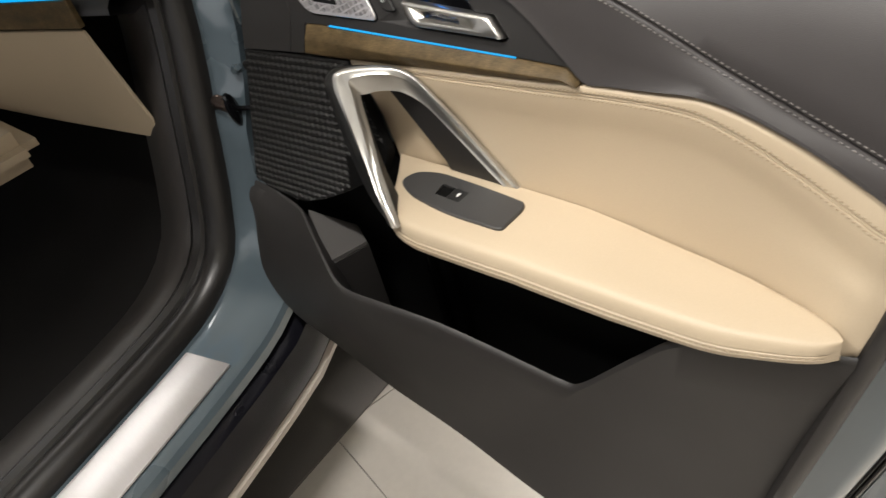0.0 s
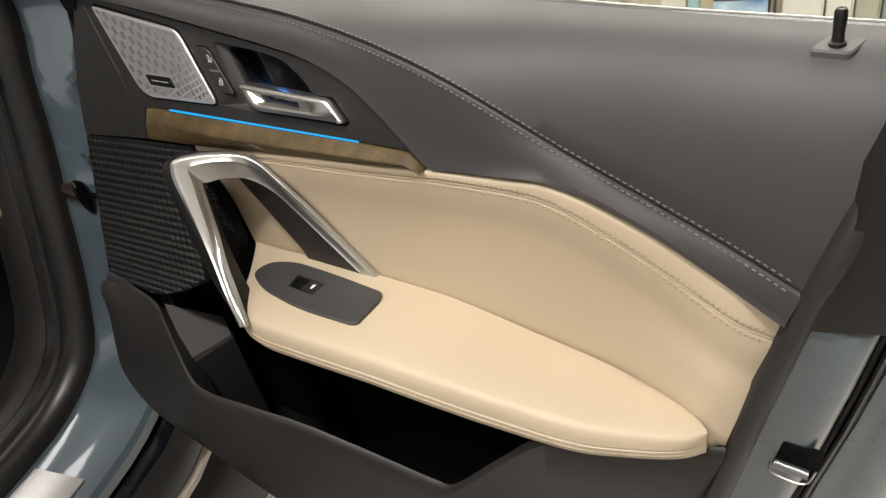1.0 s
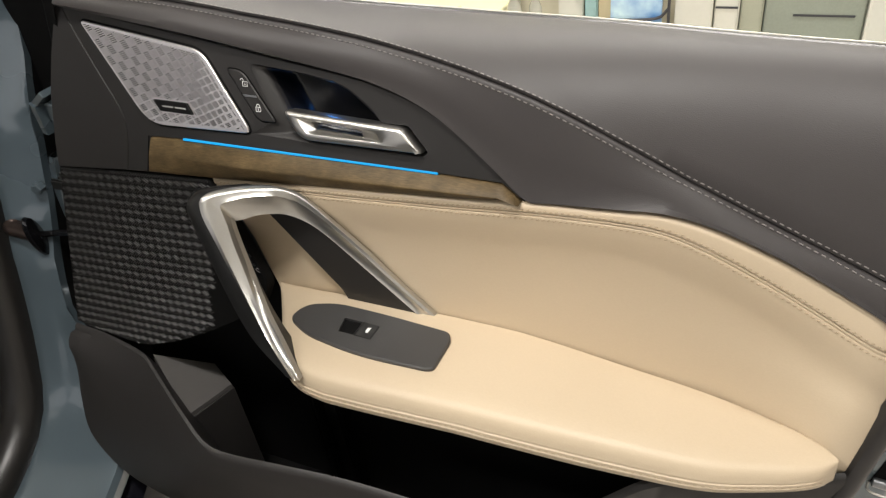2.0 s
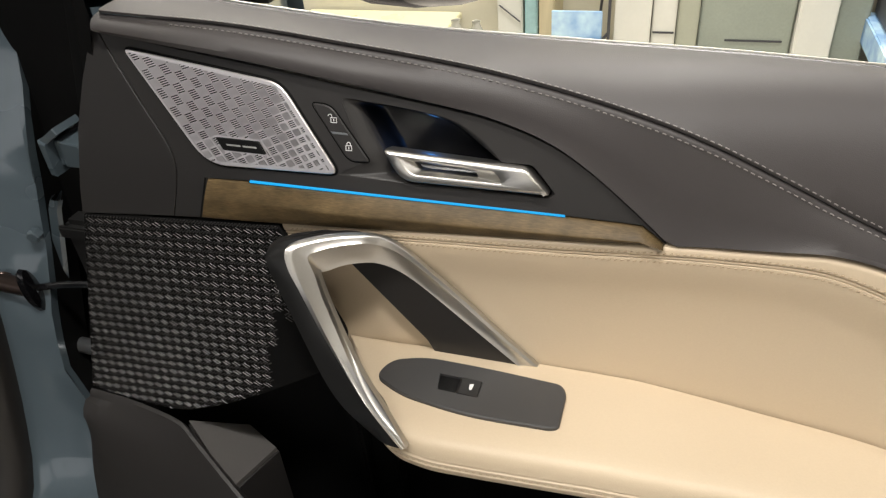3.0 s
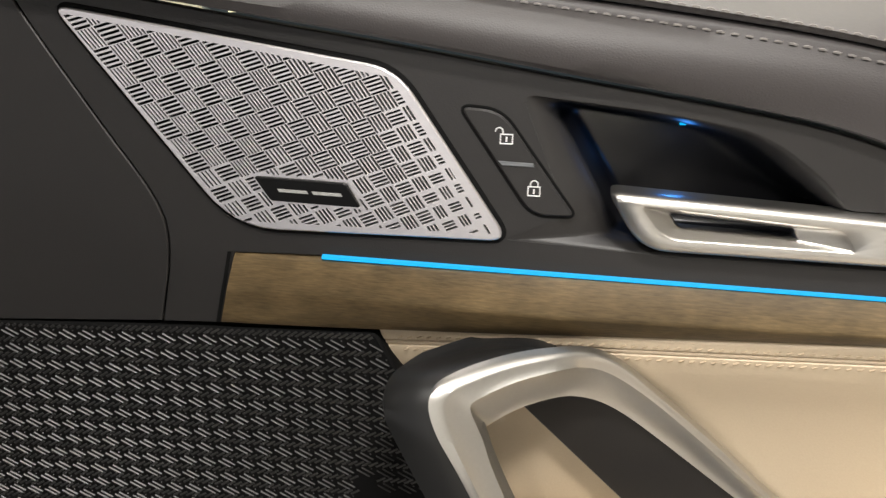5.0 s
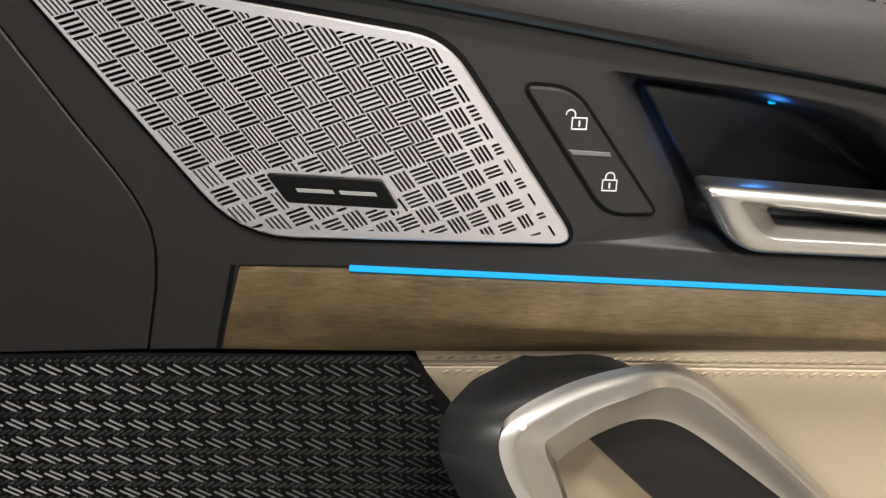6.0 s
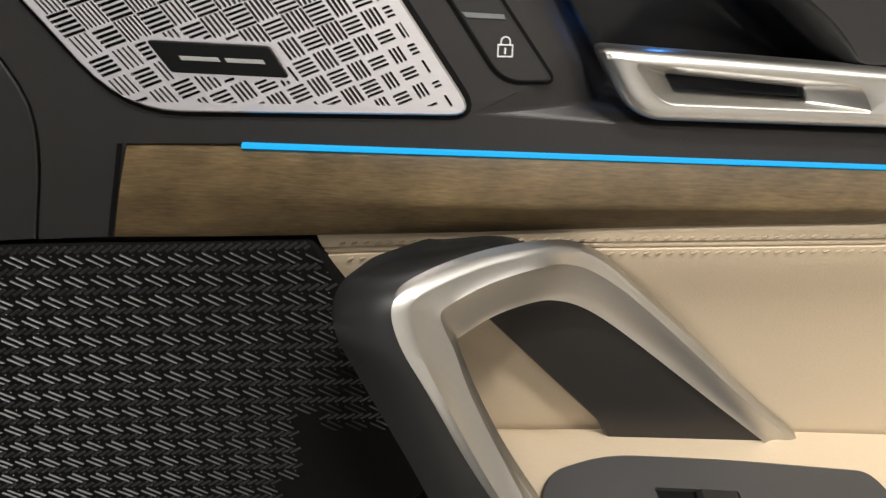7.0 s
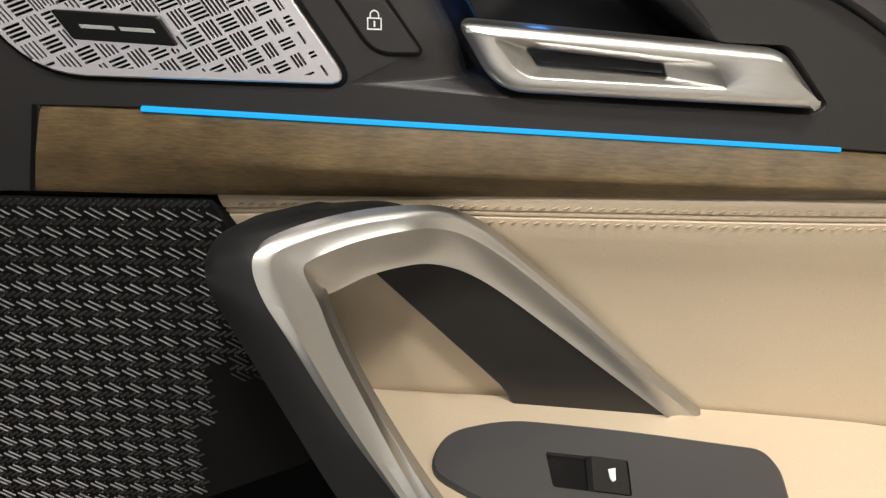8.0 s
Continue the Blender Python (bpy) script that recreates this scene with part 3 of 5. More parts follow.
part("switch_bar", plate([(0.0755, 0.9650), (0.0895, 0.9645), (0.0902, 0.9630), (0.0772, 0.9633)], on_trim, 0.0021, 0.001, 0.0002), STEEL, lock, "silver divider bar")


def padlock(u, v, open_shackle):
    bm = bmesh.new()

    def stroke(a, b, w=0.00042):
        a, b = Vector(a), Vector(b)
        d = (b - a).normalized()
        n = Vector((-d.y, d.x)) * w / 2
        a, b = a - d * w / 2, b + d * w / 2
        plate([tuple(a - n), tuple(b - n), tuple(b + n), tuple(a + n)], on_trim, 0.00185, 0.0004, 0.00004, bm=bm)
    w, h = 0.0024, 0.0018
    k = [(u - w, v - h), (u + w, v - h), (u + w, v + h), (u - w, v + h)]
    for a, b in zip(k, k[1:] + k[:1]):
        stroke(a, b)
    stroke((u, v - 0.0007), (u, v + 0.0006), 0.0006)
    sx = -0.0030 if open_shackle else 0.0
    arc = [(u + sx + 0.0015 * math.cos(a), v + h + 0.0011 + 0.0014 * math.sin(a)) for a in [math.pi * q / 6 for q in range(7)]]
    arc = [(u + sx + 0.0015, v + h)] + arc + ([] if open_shackle else [(u + sx - 0.0015, v + h)])
    for a, b in zip(arc, arc[1:]):
        stroke(a, b)
    return bm


part("unlock_mark", padlock(0.0785, 0.9735, True), WHITE_PRINT, lock, "white open padlock mark")
part("lock_mark", padlock(0.0905, 0.9535, False), WHITE_PRINT, lock, "white closed padlock mark")

# release lever
LEV = rounded([(0.1190, 0.9563, 0.006), (0.2315, 0.9502, 0.005), (0.2495, 0.9316, 0.004), (0.1345, 0.9328, 0.011)], 0.003, 7)
DIP = rounded([(0.1315, 0.9520, 0.004), (0.2085, 0.9465, 0.004), (0.2150, 0.9372, 0.003), (0.1430, 0.9385, 0.006)], 0.003, 6)
SLOT = rounded([(0.1445, 0.9475, 0.001), (0.1925, 0.9440, 0.001), (0.1945, 0.9398, 0.001), (0.1490, 0.9418, 0.001)], 0.001, 6)
bm, vs = loft([[on_trim(*p, h) for p in shrink(LEV, d)] for d, h in ((0.0004, -0.007), (0.0, 0.0), (0.0, 0.0032), (0.0003, 0.0048), (0.0010, 0.0062), (0.0021, 0.0072), (0.0034, 0.0077))], closed=True)
_, ws = loft([[on_trim(*p, h) for p in r] for r, h in ((DIP, 0.0078), (shrink(DIP, 0.0004), 0.0075), (shrink(DIP, 0.0010), 0.0066), (shrink(SLOT, -0.0006), 0.0022), (SLOT, 0.0014), (SLOT, -0.005))], bm, closed=True)
fill(bm, [vs[-1], ws[0]])
lever = part("release_lever", bm, LEVER_METAL, door, "satin chrome door release lever with a slot")
lever.data.set_sharp_from_angle(angle=radians(50))

# wood strip with a light strip above it
WT = smoothline([(-0.0408, 0.9190), (0.0, 0.9193), (0.13, 0.9178), (0.26, 0.9158), (0.311, 0.9143), (0.3155, 0.9133), (0.3305, 0.9045)], 60)
WB = smoothline([(-0.0510, 0.8848), (0.0, 0.8862), (0.08, 0.8895), (0.15, 0.8932), (0.26, 0.8983), (0.3305, 0.9037)], 60)
rows = []
for i in range(60):
    t, b = Vector(WT[i]), Vector(WB[i])
    ridge = along([(0, 0.0), (0.1, 0.0004), (0.22, 0.0025), (0.4, 0.0055), (1, 0.0065)], i / 59)
    row = []
    for f, out in ((0, -0.006), (0.0, 0.0), (0.04, 0.0012), (0.22, 0.0018 + ridge * 0.45), (0.44, 0.0026 + ridge * 0.96), (0.49, 0.0026 + ridge), (0.54, 0.0025 + ridge * 0.93), (0.75, 0.0019 + ridge * 0.45), (0.96, 0.0014), (1.0, 0.0), (1.0, -0.006)):
        p = t.lerp(b, f)
        row.append(Vector((p.x, trim_y(p.x, p.y) - out, p.y)))
    rows.append(row)
bm, vs = loft(rows)
bm.faces.new(vs[0])
bm.faces.new(vs[-1])
wood_strip = part("wood_strip", bm, WOOD, door, "open-pore grey-brown wood trim strip")
wood_strip.data.set_sharp_from_angle(angle=radians(75))
bm, _ = loft([[on_trim(x + e, z, 0.0009) for e in (-0.0022, -0.0004)] for x, z in ((-0.0416, 0.9202), (-0.0443, 0.910), (-0.0480, 0.897), (-0.0512, 0.8850))])
part("wood_gap", bm, VOID, door)
bm, vs = loft([[Vector((x, 0.0005 - a, along([(0, 0.9207), (0.26, 0.9172)], x) + b)) for a, b in ((-0.002, 0.0007), (0.0018, 0.0007), (0.0022, -0.0002), (0.0018, -0.0009), (-0.002, -0.0009))] for x in [0.26 * i / 20 for i in range(21)]])
bm.faces.new(vs[0])
bm.faces.new(vs[-1])
part("light_strip", bm, LED, door, "thin glowing blue light strip")

# moulded speaker grille
WEAVE = rounded([(-0.1812, 0.8750, 0.002), (-0.126, 0.8783, 0.02), (-0.081, 0.8806, 0.02), (0.0225, 0.8853, 0.003), (0.0346, 0.8626, 0.01), (0.044, 0.846, 0.01), (0.078, 0.79, 0.01), (0.062, 0.757, 0.02), (-0.004, 0.722, 0.02), (-0.06, 0.696, 0.02), (-0.106, 0.681, 0.02), (-0.160, 0.684, 0.02), (-0.2125, 0.6905, 0.002)], 0.003, 4)
grille = part("door_grille", plate(WEAVE, on_trim, 0.0, 0.012, 0.0012), VOID, door, "black moulded speaker grille with a woven pattern")
bm = bmesh.new()
zone = shrink(WEAVE, 0.0006)


def ridge(c, d, half, w, top, ends=0.3):
    n = Vector((-d.y, d.x)) * w
    a, b = c - d * half, c + d * half
    if not (inside(a, zone) and inside(b, zone)):
        if not inside(c, zone):
            return
        a, b = (a if inside(a, zone) else c), (b if inside(b, zone) else c)
    v = [bm.verts.new(on_trim(q.x, q.y, h)) for q, h in ((a - n, 0.0), (b - n, 0.0), (b + n, 0.0), (a + n, 0.0),
         (a - n * 0.7 + d * 0.0004, 0.00005), (b - n * 0.7 - d * 0.0004, 0.00005), (b + n * 0.7 - d * 0.0004, top), (a + n * 0.7 + d * 0.0004, top * ends))]
    for q in ((4, 5, 6, 7), (0, 1, 5, 4), (1, 2, 6, 5), (2, 3, 7, 6), (3, 0, 4, 7)):
        bm.faces.new([v[k] for k in q])


def stroke(c, d, half, w, top):
    """A rounded bar of the moulding."""
    n = Vector((-d.y, d.x)) * w
    a, b = c - d * half, c + d * half
    if not (inside(a, zone) and inside(b, zone)):
        if not inside(c, zone):
            return
        a, b = (a if inside(a, zone) else c), (b if inside(b, zone) else c)
    prof = [(-1.0, 0.0), (-0.7, 1.0), (0.1, 0.62), (1.0, 0.0)]
    loft([[on_trim(*(q + n * u), top * h * g) for u, h in prof] for q, g in ((a, 0.2), (a + d * 0.0004, 1.0), (b - d * 0.0004, 1.0), (b, 0.2))], bm)


for r in range(-3, 25):
    for k in range(-12, 22):
        # no relief in the lower rear corner: plain black stands for the shade there
        if 0.875 + k * 0.00045 - r * 0.00864 < 0.803 and -0.110 + k * 0.01042 > 0.018 - r * 0.0003 + (0.875 - r * 0.00864 - 0.80) * 0.26:
            continue
        a = Vector((-0.113 + k * 0.01042 + r * 0.0002, 0.875 + k * 0.00045 - r * 0.00864))
        d = Vector((0.0059, -0.0031)).normalized()
        for off in ((0.0, 0.0), (-0.0026, -0.0015)):
            stroke(a + Vector((0.00300, -0.00155)) + Vector(off), d, 0.0037, 0.00027, 0.0007)
        for off in ((0.0021, 0.0015), (0.0048, -0.0002)):
            stroke(a + Vector(off), d, 0.0004, 0.00027, 0.0006)
        d2 = Vector((1, 0.62)).normalized()
        for q in (-1, 0, 1):
            ridge(a + Vector((0.0024, 0.0022)) + Vector((0.00347, 0.00015)) * q, d2, 0.0027, 0.00060, 0.00040, 0.9)
tagged(part("woven_relief", bm, MESH_BLACK, grille, "", smooth=False), kind="stuff")

# beige insert
U = 90
top_line = glide([(0.0232, -0.003, 0.8848), (0.08, -0.004, 0.8890), (0.15, -0.005, 0.8928), (0.26, -0.005, 0.8978), (0.335, -0.006, 0.9034), (0.37, -0.007, 0.9055), (0.41, -0.008, 0.9065),
                  (0.438, -0.009, 0.905), (0.47, -0.011, 0.896), (0.517, -0.013, 0.875), (0.574, -0.016, 0.846), (0.609, -0.018, 0.829)], U)
top_line = [p + Vector((0, 0, border(p.x))) for p in top_line]
ARM_IN = [(0.069, -0.010, 0.768), (0.10, -0.007, 0.769), (0.15, -0.005, 0.769), (0.246, -0.005, 0.767), (0.327, -0.006, 0.763), (0.42, -0.012, 0.756), (0.494, -0.018, 0.748), (0.540, -0.030, 0.746), (0.562, -0.041, 0.742), (0.581, -0.047, 0.729)]
low_line = glide(ARM_IN, U)
rows = []
for i in range(U):
    a, b = top_line[i], low_line[i]
    u = i / (U - 1)
    row = []
    L = (b - a).length
    for dist, out in ((0, -0.008), (0.0, 0.0), (0.0010, 0.0013), (0.0030, 0.0021), (0.0062, 0.0022), (0.0070, 0.0003), (0.0078, 0.0019), (0.0090, 0.0019), (0.0097, 0.0003), (0.0105, 0.0020), (0.0140, 0.0021), (0.022, 0.0012), (0.036, -0.0015), (0.05, -0.0035)):
        f = min((dist + (border(a.x) if dist > 0.005 else 0.0)) / L, 0.56)
        p = a.lerp(b, f)
        row.append(p + Vector((0, -out, 0)))
    for f in (0.58, 0.72, 0.86, 0.95, 1.0):
        p = a.lerp(b, f)
        row.append(p + Vector((0, 0.0045 * (1 - f) / 0.42 * (1 - 0.7 * u), 0)))
    row.append(b + Vector((0, 0.004, -0.030 if u < 0.985 else -0.012)))
    if u > 0.93:
        k = (u - 0.93) / 0.07
        row = [p + Vector((0, 0.010 * k * k, 0)) for p in row]
    rows.append(row)
rows.append([p + Vector((0.003, 0.010, 0)) for p in rows[-1]])
rows.append([p + Vector((0.001, 0.03, 0)) for p in rows[-1]])
bm, _ = loft(rows)
insert = part("beige_insert", bm, BEIGE, door, "beige leather door insert with stitched border")
for dist, out in ((0.0047, 0.0023), (0.0124, 0.0021)):
    line = []
    for i in range(1, U - 1):
        a, b = top_line[i], low_line[i]
        p = a.lerp(b, (dist + border(a.x)) / (b - a).length) + Vector((0, -out, 0))
        if i / (U - 1) > 0.93:
            p.y += 0.010 * ((i / (U - 1) - 0.93) / 0.07) ** 2
        line.append(p)
    part("stitching", dashes(line, 0.0032, 0.0013, 0.0005, (0, -0.0005, 0.0004), slant=0.0004), BEIGE_THREAD, insert, "tan thread stitches")["kind"] = "stuff"

# black wedge in the handle's opening
PADP = rounded([(0.0788, 0.8583, 0.002), (0.0991, 0.864, 0.004), (0.1127, 0.8646, 0.004), (0.1258, 0.8607, 0.004), (0.1434, 0.8487, 0.006), (0.1711, 0.8244, 0.006), (0.1966, 0.8021, 0.006), (0.2308, 0.7672, 0.002), (0.2092, 0.7537, 0.001), (0.1547, 0.763, 0.008), (0.1456, 0.7823, 0.004)], 0.003, 5)
part("black_wedge", plate(PADP, lambda u, v, h: Vector((u, -0.0125 + 0.05 * (v - 0.770) - h, v)), 0.0, 0.012, 0.0012), BLACK_PLASTIC, door, "smooth black wedge behind the pull handle")

# armrest
A_OUT = [(0.0735, -0.014), (0.094, -0.046), (0.118, -0.082), (0.141, -0.104), (0.168, -0.112), (0.205, -0.1125), (0.331, -0.106), (0.436, -0.098), (0.488, -0.092), (0.520, -0.083), (0.546, -0.0735), (0.563, -0.064), (0.572, -0.053)]
A_IN = [(0.070, -0.009), (0.082, -0.008), (0.105, -0.006), (0.128, -0.005), (0.160, -0.004), (0.2, -0.003), (0.327, -0.004), (0.42, -0.011), (0.470, -0.015), (0.505, -0.020), (0.540, -0.0285), (0.562, -0.039), (0.571, -0.049)]
TOPZ = [(0.06, 0.774), (0.30, 0.7715), (0.42, 0.763), (0.50, 0.757), (0.57, 0.753)]
n = 110
ao = glide([(x, y, 0) for x, y in A_OUT], n)
ai = glide([(x, y, 0) for x, y in A_IN], n)
rows = []
hem = []
for o, i2 in zip(ao, ai):
    zt = along(TOPZ, o.x)
    d = (o - i2)
    w = d.length
    e = d.normalized() if w > 1e-5 else Vector((0, -1, 0))
    s = min(1.0, w / 0.055)
    row = [i2 + Vector((0, 0, zt - 0.012)), i2 + e * 0.0012 * s + Vector((0, 0, zt - 0.0048)), i2 + e * 0.0035 * s + Vector((0, 0, zt - 0.0018)), i2 + d * 0.13 + Vector((0, 0, zt - 0.0004)), i2 + d * 0.24 + Vector((0, 0, zt)), i2 + d * 0.42 + Vector((0, 0, zt + 0.0003))]
    for back, dz in ((0.022, 0.0), (0.011, -0.0007), (0.0062, -0.0024), (0.0034, -0.0055), (0.0016, -0.0108), (0.0004, -0.0160), (0.0016, -0.0172), (-0.0002, -0.0184), (-0.0004, -0.0212), (0.0008, -0.0223), (-0.0006, -0.0234), (-0.0004, -0.026), (0.0018, -0.031), (0.006, -0.0335), (0.014, -0.0355), (0.03, -0.036)):
        row.append(o - e * back * s + Vector((0, 0, zt + dz * along([(0.4, 1.0), (0.48, 0.9), (0.57, 0.62)], o.x))))
    hem.append(o + e * 0.0008 + Vector((0, 0, zt - 0.0200 * along([(0.4, 1.0), (0.48, 0.9), (0.57, 0.62)], o.x))))
    row.append(i2 + Vector((0, 0.002, zt - 0.042 * along([(0.4, 1.0), (0.48, 0.9), (0.57, 0.5)], o.x))))
    rows.append(row)
bm, vs = loft(rows)
bm.faces.new(vs[0])
bm.faces.new(vs[-1])
arm = part("armrest", bm, BEIGE, door, "padded beige leather armrest with stitched edge")
part("stitching", dashes(hem[14:-2], 0.0036, 0.0018, 0.0004, (0, -0.0005, 0)), BEIGE_THREAD, arm, "tan thread stitches")["kind"] = "stuff"

# window switch
SWP = rounded([(0.1130, -0.0555, 0.012), (0.1200, -0.0345, 0.012), (0.148, -0.0245, 0.03), (0.200, -0.0255, 0.05), (0.2655, -0.0300, 0.006), (0.2710, -0.0400, 0.006), (0.2705, -0.0745, 0.004), (0.2640, -0.0775, 0.006), (0.198, -0.0795, 0.04), (0.141, -0.0705, 0.03)], 0.005, 5)


def on_arm(u, v, h):
    return Vector((u, v, along(TOPZ, u) + 0.0006 + h))


BTN = rounded([(0.1660, -0.0415), (0.2030, -0.0425), (0.2030, -0.0605), (0.1690, -0.0590)], 0.0015, 3)
switch = part("window_switch", plate(SWP, on_arm, 0.0032, 0.006, 0.0012, holes=[BTN], hole_depth=0.003), SWITCH_GREY, door, "dark plastic window switch panel set in the armrest")
part("switch_well", plate(shrink(BTN, -0.0005), on_arm, 0.0008, 0.003, 0.0002), BADGE_BLACK, switch)
bm, vs = loft([[on_arm(u, v, h) for v in (-0.0425, -0.0445, -0.058, -0.0598)] for u, h in ((0.1840, 0.0), (0.1842, 0.0026), (0.1865, 0.0042), (0.1950, 0.0036), (0.2022, 0.0030), (0.2026, 0.0))])
button = part("switch_button", bm, DARK_SMOOTH, switch, "black window button with a white mark")
part("button_mark", plate([(0.1935, -0.0485), (0.1968, -0.0475), (0.1965, -0.0535), (0.1950, -0.0545), (0.1940, -0.0530)], on_arm, 0.0041, 0.0006, 0.00005), WHITE_PRINT, button)

# pull handle
H_M = [(0.2444, -0.009, 0.7689), (0.2112, -0.0085, 0.7999), (0.1807, -0.0092, 0.833), (0.1538, -0.0107, 0.8601), (0.1338, -0.0127, 0.8809), (0.1186, -0.0165, 0.8913), (0.1032, -0.0235, 0.8964), (0.0832, -0.033, 0.8989), (0.064, -0.0455, 0.8995), (0.0549, -0.055, 0.8972), (0.0582, -0.0624, 0.8854), (0.067, -0.0675, 0.8699), (0.0836, -0.0758, 0.8365), (0.1033, -0.0861, 0.8089), (0.124, -0.0985, 0.787), (0.158, -0.117, 0.768)]
H_C = [(0.2377, -0.012, 0.7724), (0.2061, -0.0115, 0.8023), (0.173, -0.0115, 0.836), (0.1449, -0.0127, 0.8637), (0.127, -0.0152, 0.8786), (0.1156, -0.0205, 0.8858), (0.1067, -0.0285, 0.8912), (0.0886, -0.0385, 0.8928), (0.0753, -0.048, 0.8921), (0.0704, -0.051, 0.8884), (0.0759, -0.0547, 0.8759), (0.0818, -0.061, 0.8602), (0.0965, -0.0726, 0.8329), (0.1116, -0.0856, 0.81), (0.1328, -0.1007, 0.7868), (0.1597, -0.1169, 0.7685)]
H_I = [(0.2267, -0.014, 0.771), (0.194, -0.0125, 0.7993), (0.169, -0.0115, 0.8213), (0.1419, -0.0108, 0.845), (0.1265, -0.014, 0.8584), (0.1152, -0.019, 0.8662), (0.1061, -0.023, 0.8691), (0.091, -0.0325, 0.8713), (0.0807, -0.0395, 0.8696), (0.0762, -0.0456, 0.8715), (0.0754, -0.0487, 0.8749), (0.0813, -0.055, 0.8592), (0.096, -0.0666, 0.8319), (0.1194, -0.0863, 0.8065), (0.14, -0.1, 0.7889), (0.161, -0.115, 0.767)]
H_O = [(0.236, -0.0, 0.757), (0.2, -0.006, 0.797), (0.174, -0.01, 0.822), (0.149, -0.014, 0.848), (0.132, -0.017, 0.866), (0.121, -0.02, 0.876), (0.1011, -0.0165, 0.892), (0.0694, -0.0115, 0.8841), (0.0503, -0.029, 0.8905), (0.0385, -0.0415, 0.8938), (0.035, -0.055, 0.888), (0.042, -0.062, 0.874), (0.06, -0.073, 0.839), (0.079, -0.083, 0.795), (0.097, -0.09, 0.769), (0.131, -0.101, 0.752)]


def steps(points, k=7):
    """A smooth curve with k steps from each given point to the next, so that several curves stay in step."""
    p = [Vector(q) for q in points]
    p = [2 * p[0] - p[1]] + p + [2 * p[-1] - p[-2]]
    out = []
    for i in range(1, len(p) - 2):
        a, b, c, d = p[i - 1:i + 3]
        for q in range(k):
            t = q / k
            out.append(0.5 * ((2 * b) + (c - a) * t + (2 * a - 5 * b + 4 * c - d) * t * t + (3 * b - a - 3 * c + d) * t ** 3))
    out.append(p[-2])
    for _ in range(6):
        out = out[:1] + [a * 0.25 + b * 0.5 + c * 0.25 for a, b, c in zip(out, out[1:], out[2:])] + out[-1:]
    return out


gm, gc, gi, go = (steps(h) for h in (H_M, H_C, H_I, H_O))
band, face = [], []
for k, (m, c, i2) in enumerate(zip(gm, gc, gi)):
    out = Vector((-0.1, -0.85, 0.5)).normalized()
    leg = max(0.0, min(1.0, (k - 40) / 25))
    band.append([m + Vector((0, 0.003, 0)), m, m.lerp(c, 0.06) + out * 0.0005, m.lerp(c, 0.16) + out * 0.0010, m.lerp(c, 0.34) + out * (0.0008 + 0.0016 * leg), m.lerp(c, 0.42) + out * (0.0007 + 0.0012 * leg), m.lerp(c, 0.55) + out * 0.0004, m.lerp(c, 0.97), c])
    face.append([c, c.lerp(i2, 0.04) - out * 0.0004, c.lerp(i2, 0.25) - out * 0.0012, c.lerp(i2, 0.5) - out * 0.0016, c.lerp(i2, 0.75) - out * 0.0013, c.lerp(i2, 0.95) - out * 0.0005, i2, i2 + Vector((0.0002, 0.0025, 0)), i2 + Vector((0.0002, 0.005, 0))])
bm, _ = loft(band)
loft(face, bm)
handle = part("pull_handle", bm, SATIN, door, "satin metal loop pull handle with dark plastic back")
rows = []
for k, (m, i2, o) in enumerate(zip(gm, gi, go)):
    m2 = m + (i2 - m) * 0.03 + Vector((0, 0.0006, 0))
    swell = max(0.0, min(1.0, (k - 26) / 24))
    swell = swell * swell * (3 - 2 * swell)
    m2 = m2.lerp(m.lerp(i2, 0.25) + Vector((0, 0.004, 0)), 1 - swell)
    back = i2.lerp(m, 0.35 * swell) + Vector((0, 0.006, 0))
    o = back.lerp(o, swell)
    up = (m - i2).normalized()
    mid = m2.lerp(o, 0.5) + up * 0.003 * swell
    kback = o.lerp(back, 0.55) + Vector((0, 0.022 * swell, 0))
    rows.append([m2, m2.lerp(mid, 0.3) + up * 0.0012 * swell, mid, o.lerp(mid, 0.12), o + Vector((0, 0.003, 0)), o.lerp(kback, 0.3) + Vector((0, 0.006 * swell, 0)), kback, i2.lerp(m, 0.10 + 0.30 * swell) + Vector((0, 0.006, 0)), i2.lerp(m, 0.12) + Vector((0, 0.0015, 0))])
bm, vs = loft(rows)
bm.faces.new(vs[0])
bm.faces.new(vs[-1])
part("handle_back", bm, DARK_SMOOTH, handle, "smooth dark plastic back of the handle")

# lower panel with the open pocket
RIM = glide([(-0.2135, -0.062, 0.688), (-0.16, -0.064, 0.684), (-0.108, -0.070, 0.676), (-0.085, -0.080, 0.667), (-0.035, -0.105, 0.645), (0.002, -0.121, 0.628), (0.03, -0.122, 0.621), (0.09, -0.116, 0.6205), (0.16, -0.107, 0.617), (0.22, -0.1, 0.608),
             (0.29, -0.091, 0.593), (0.320, -0.087, 0.587), (0.345, -0.087, 0.597), (0.41, -0.088, 0.675), (0.455, -0.085, 0.722), (0.50, -0.072, 0.724), (0.545, -0.055, 0.724), (0.582, -0.040, 0.724)], 120)
BOT = glide([(-0.2150, -0.075, 0.655), (-0.222, -0.095, 0.59), (-0.217, -0.108, 0.537), (-0.176, -0.112, 0.482), (-0.081, -0.112, 0.453), (0.016, -0.112, 0.422), (0.152, -0.112, 0.397), (0.285, -0.110, 0.352), (0.39, -0.090, 0.31), (0.488, -0.045, 0.27)], 120)
rows = []
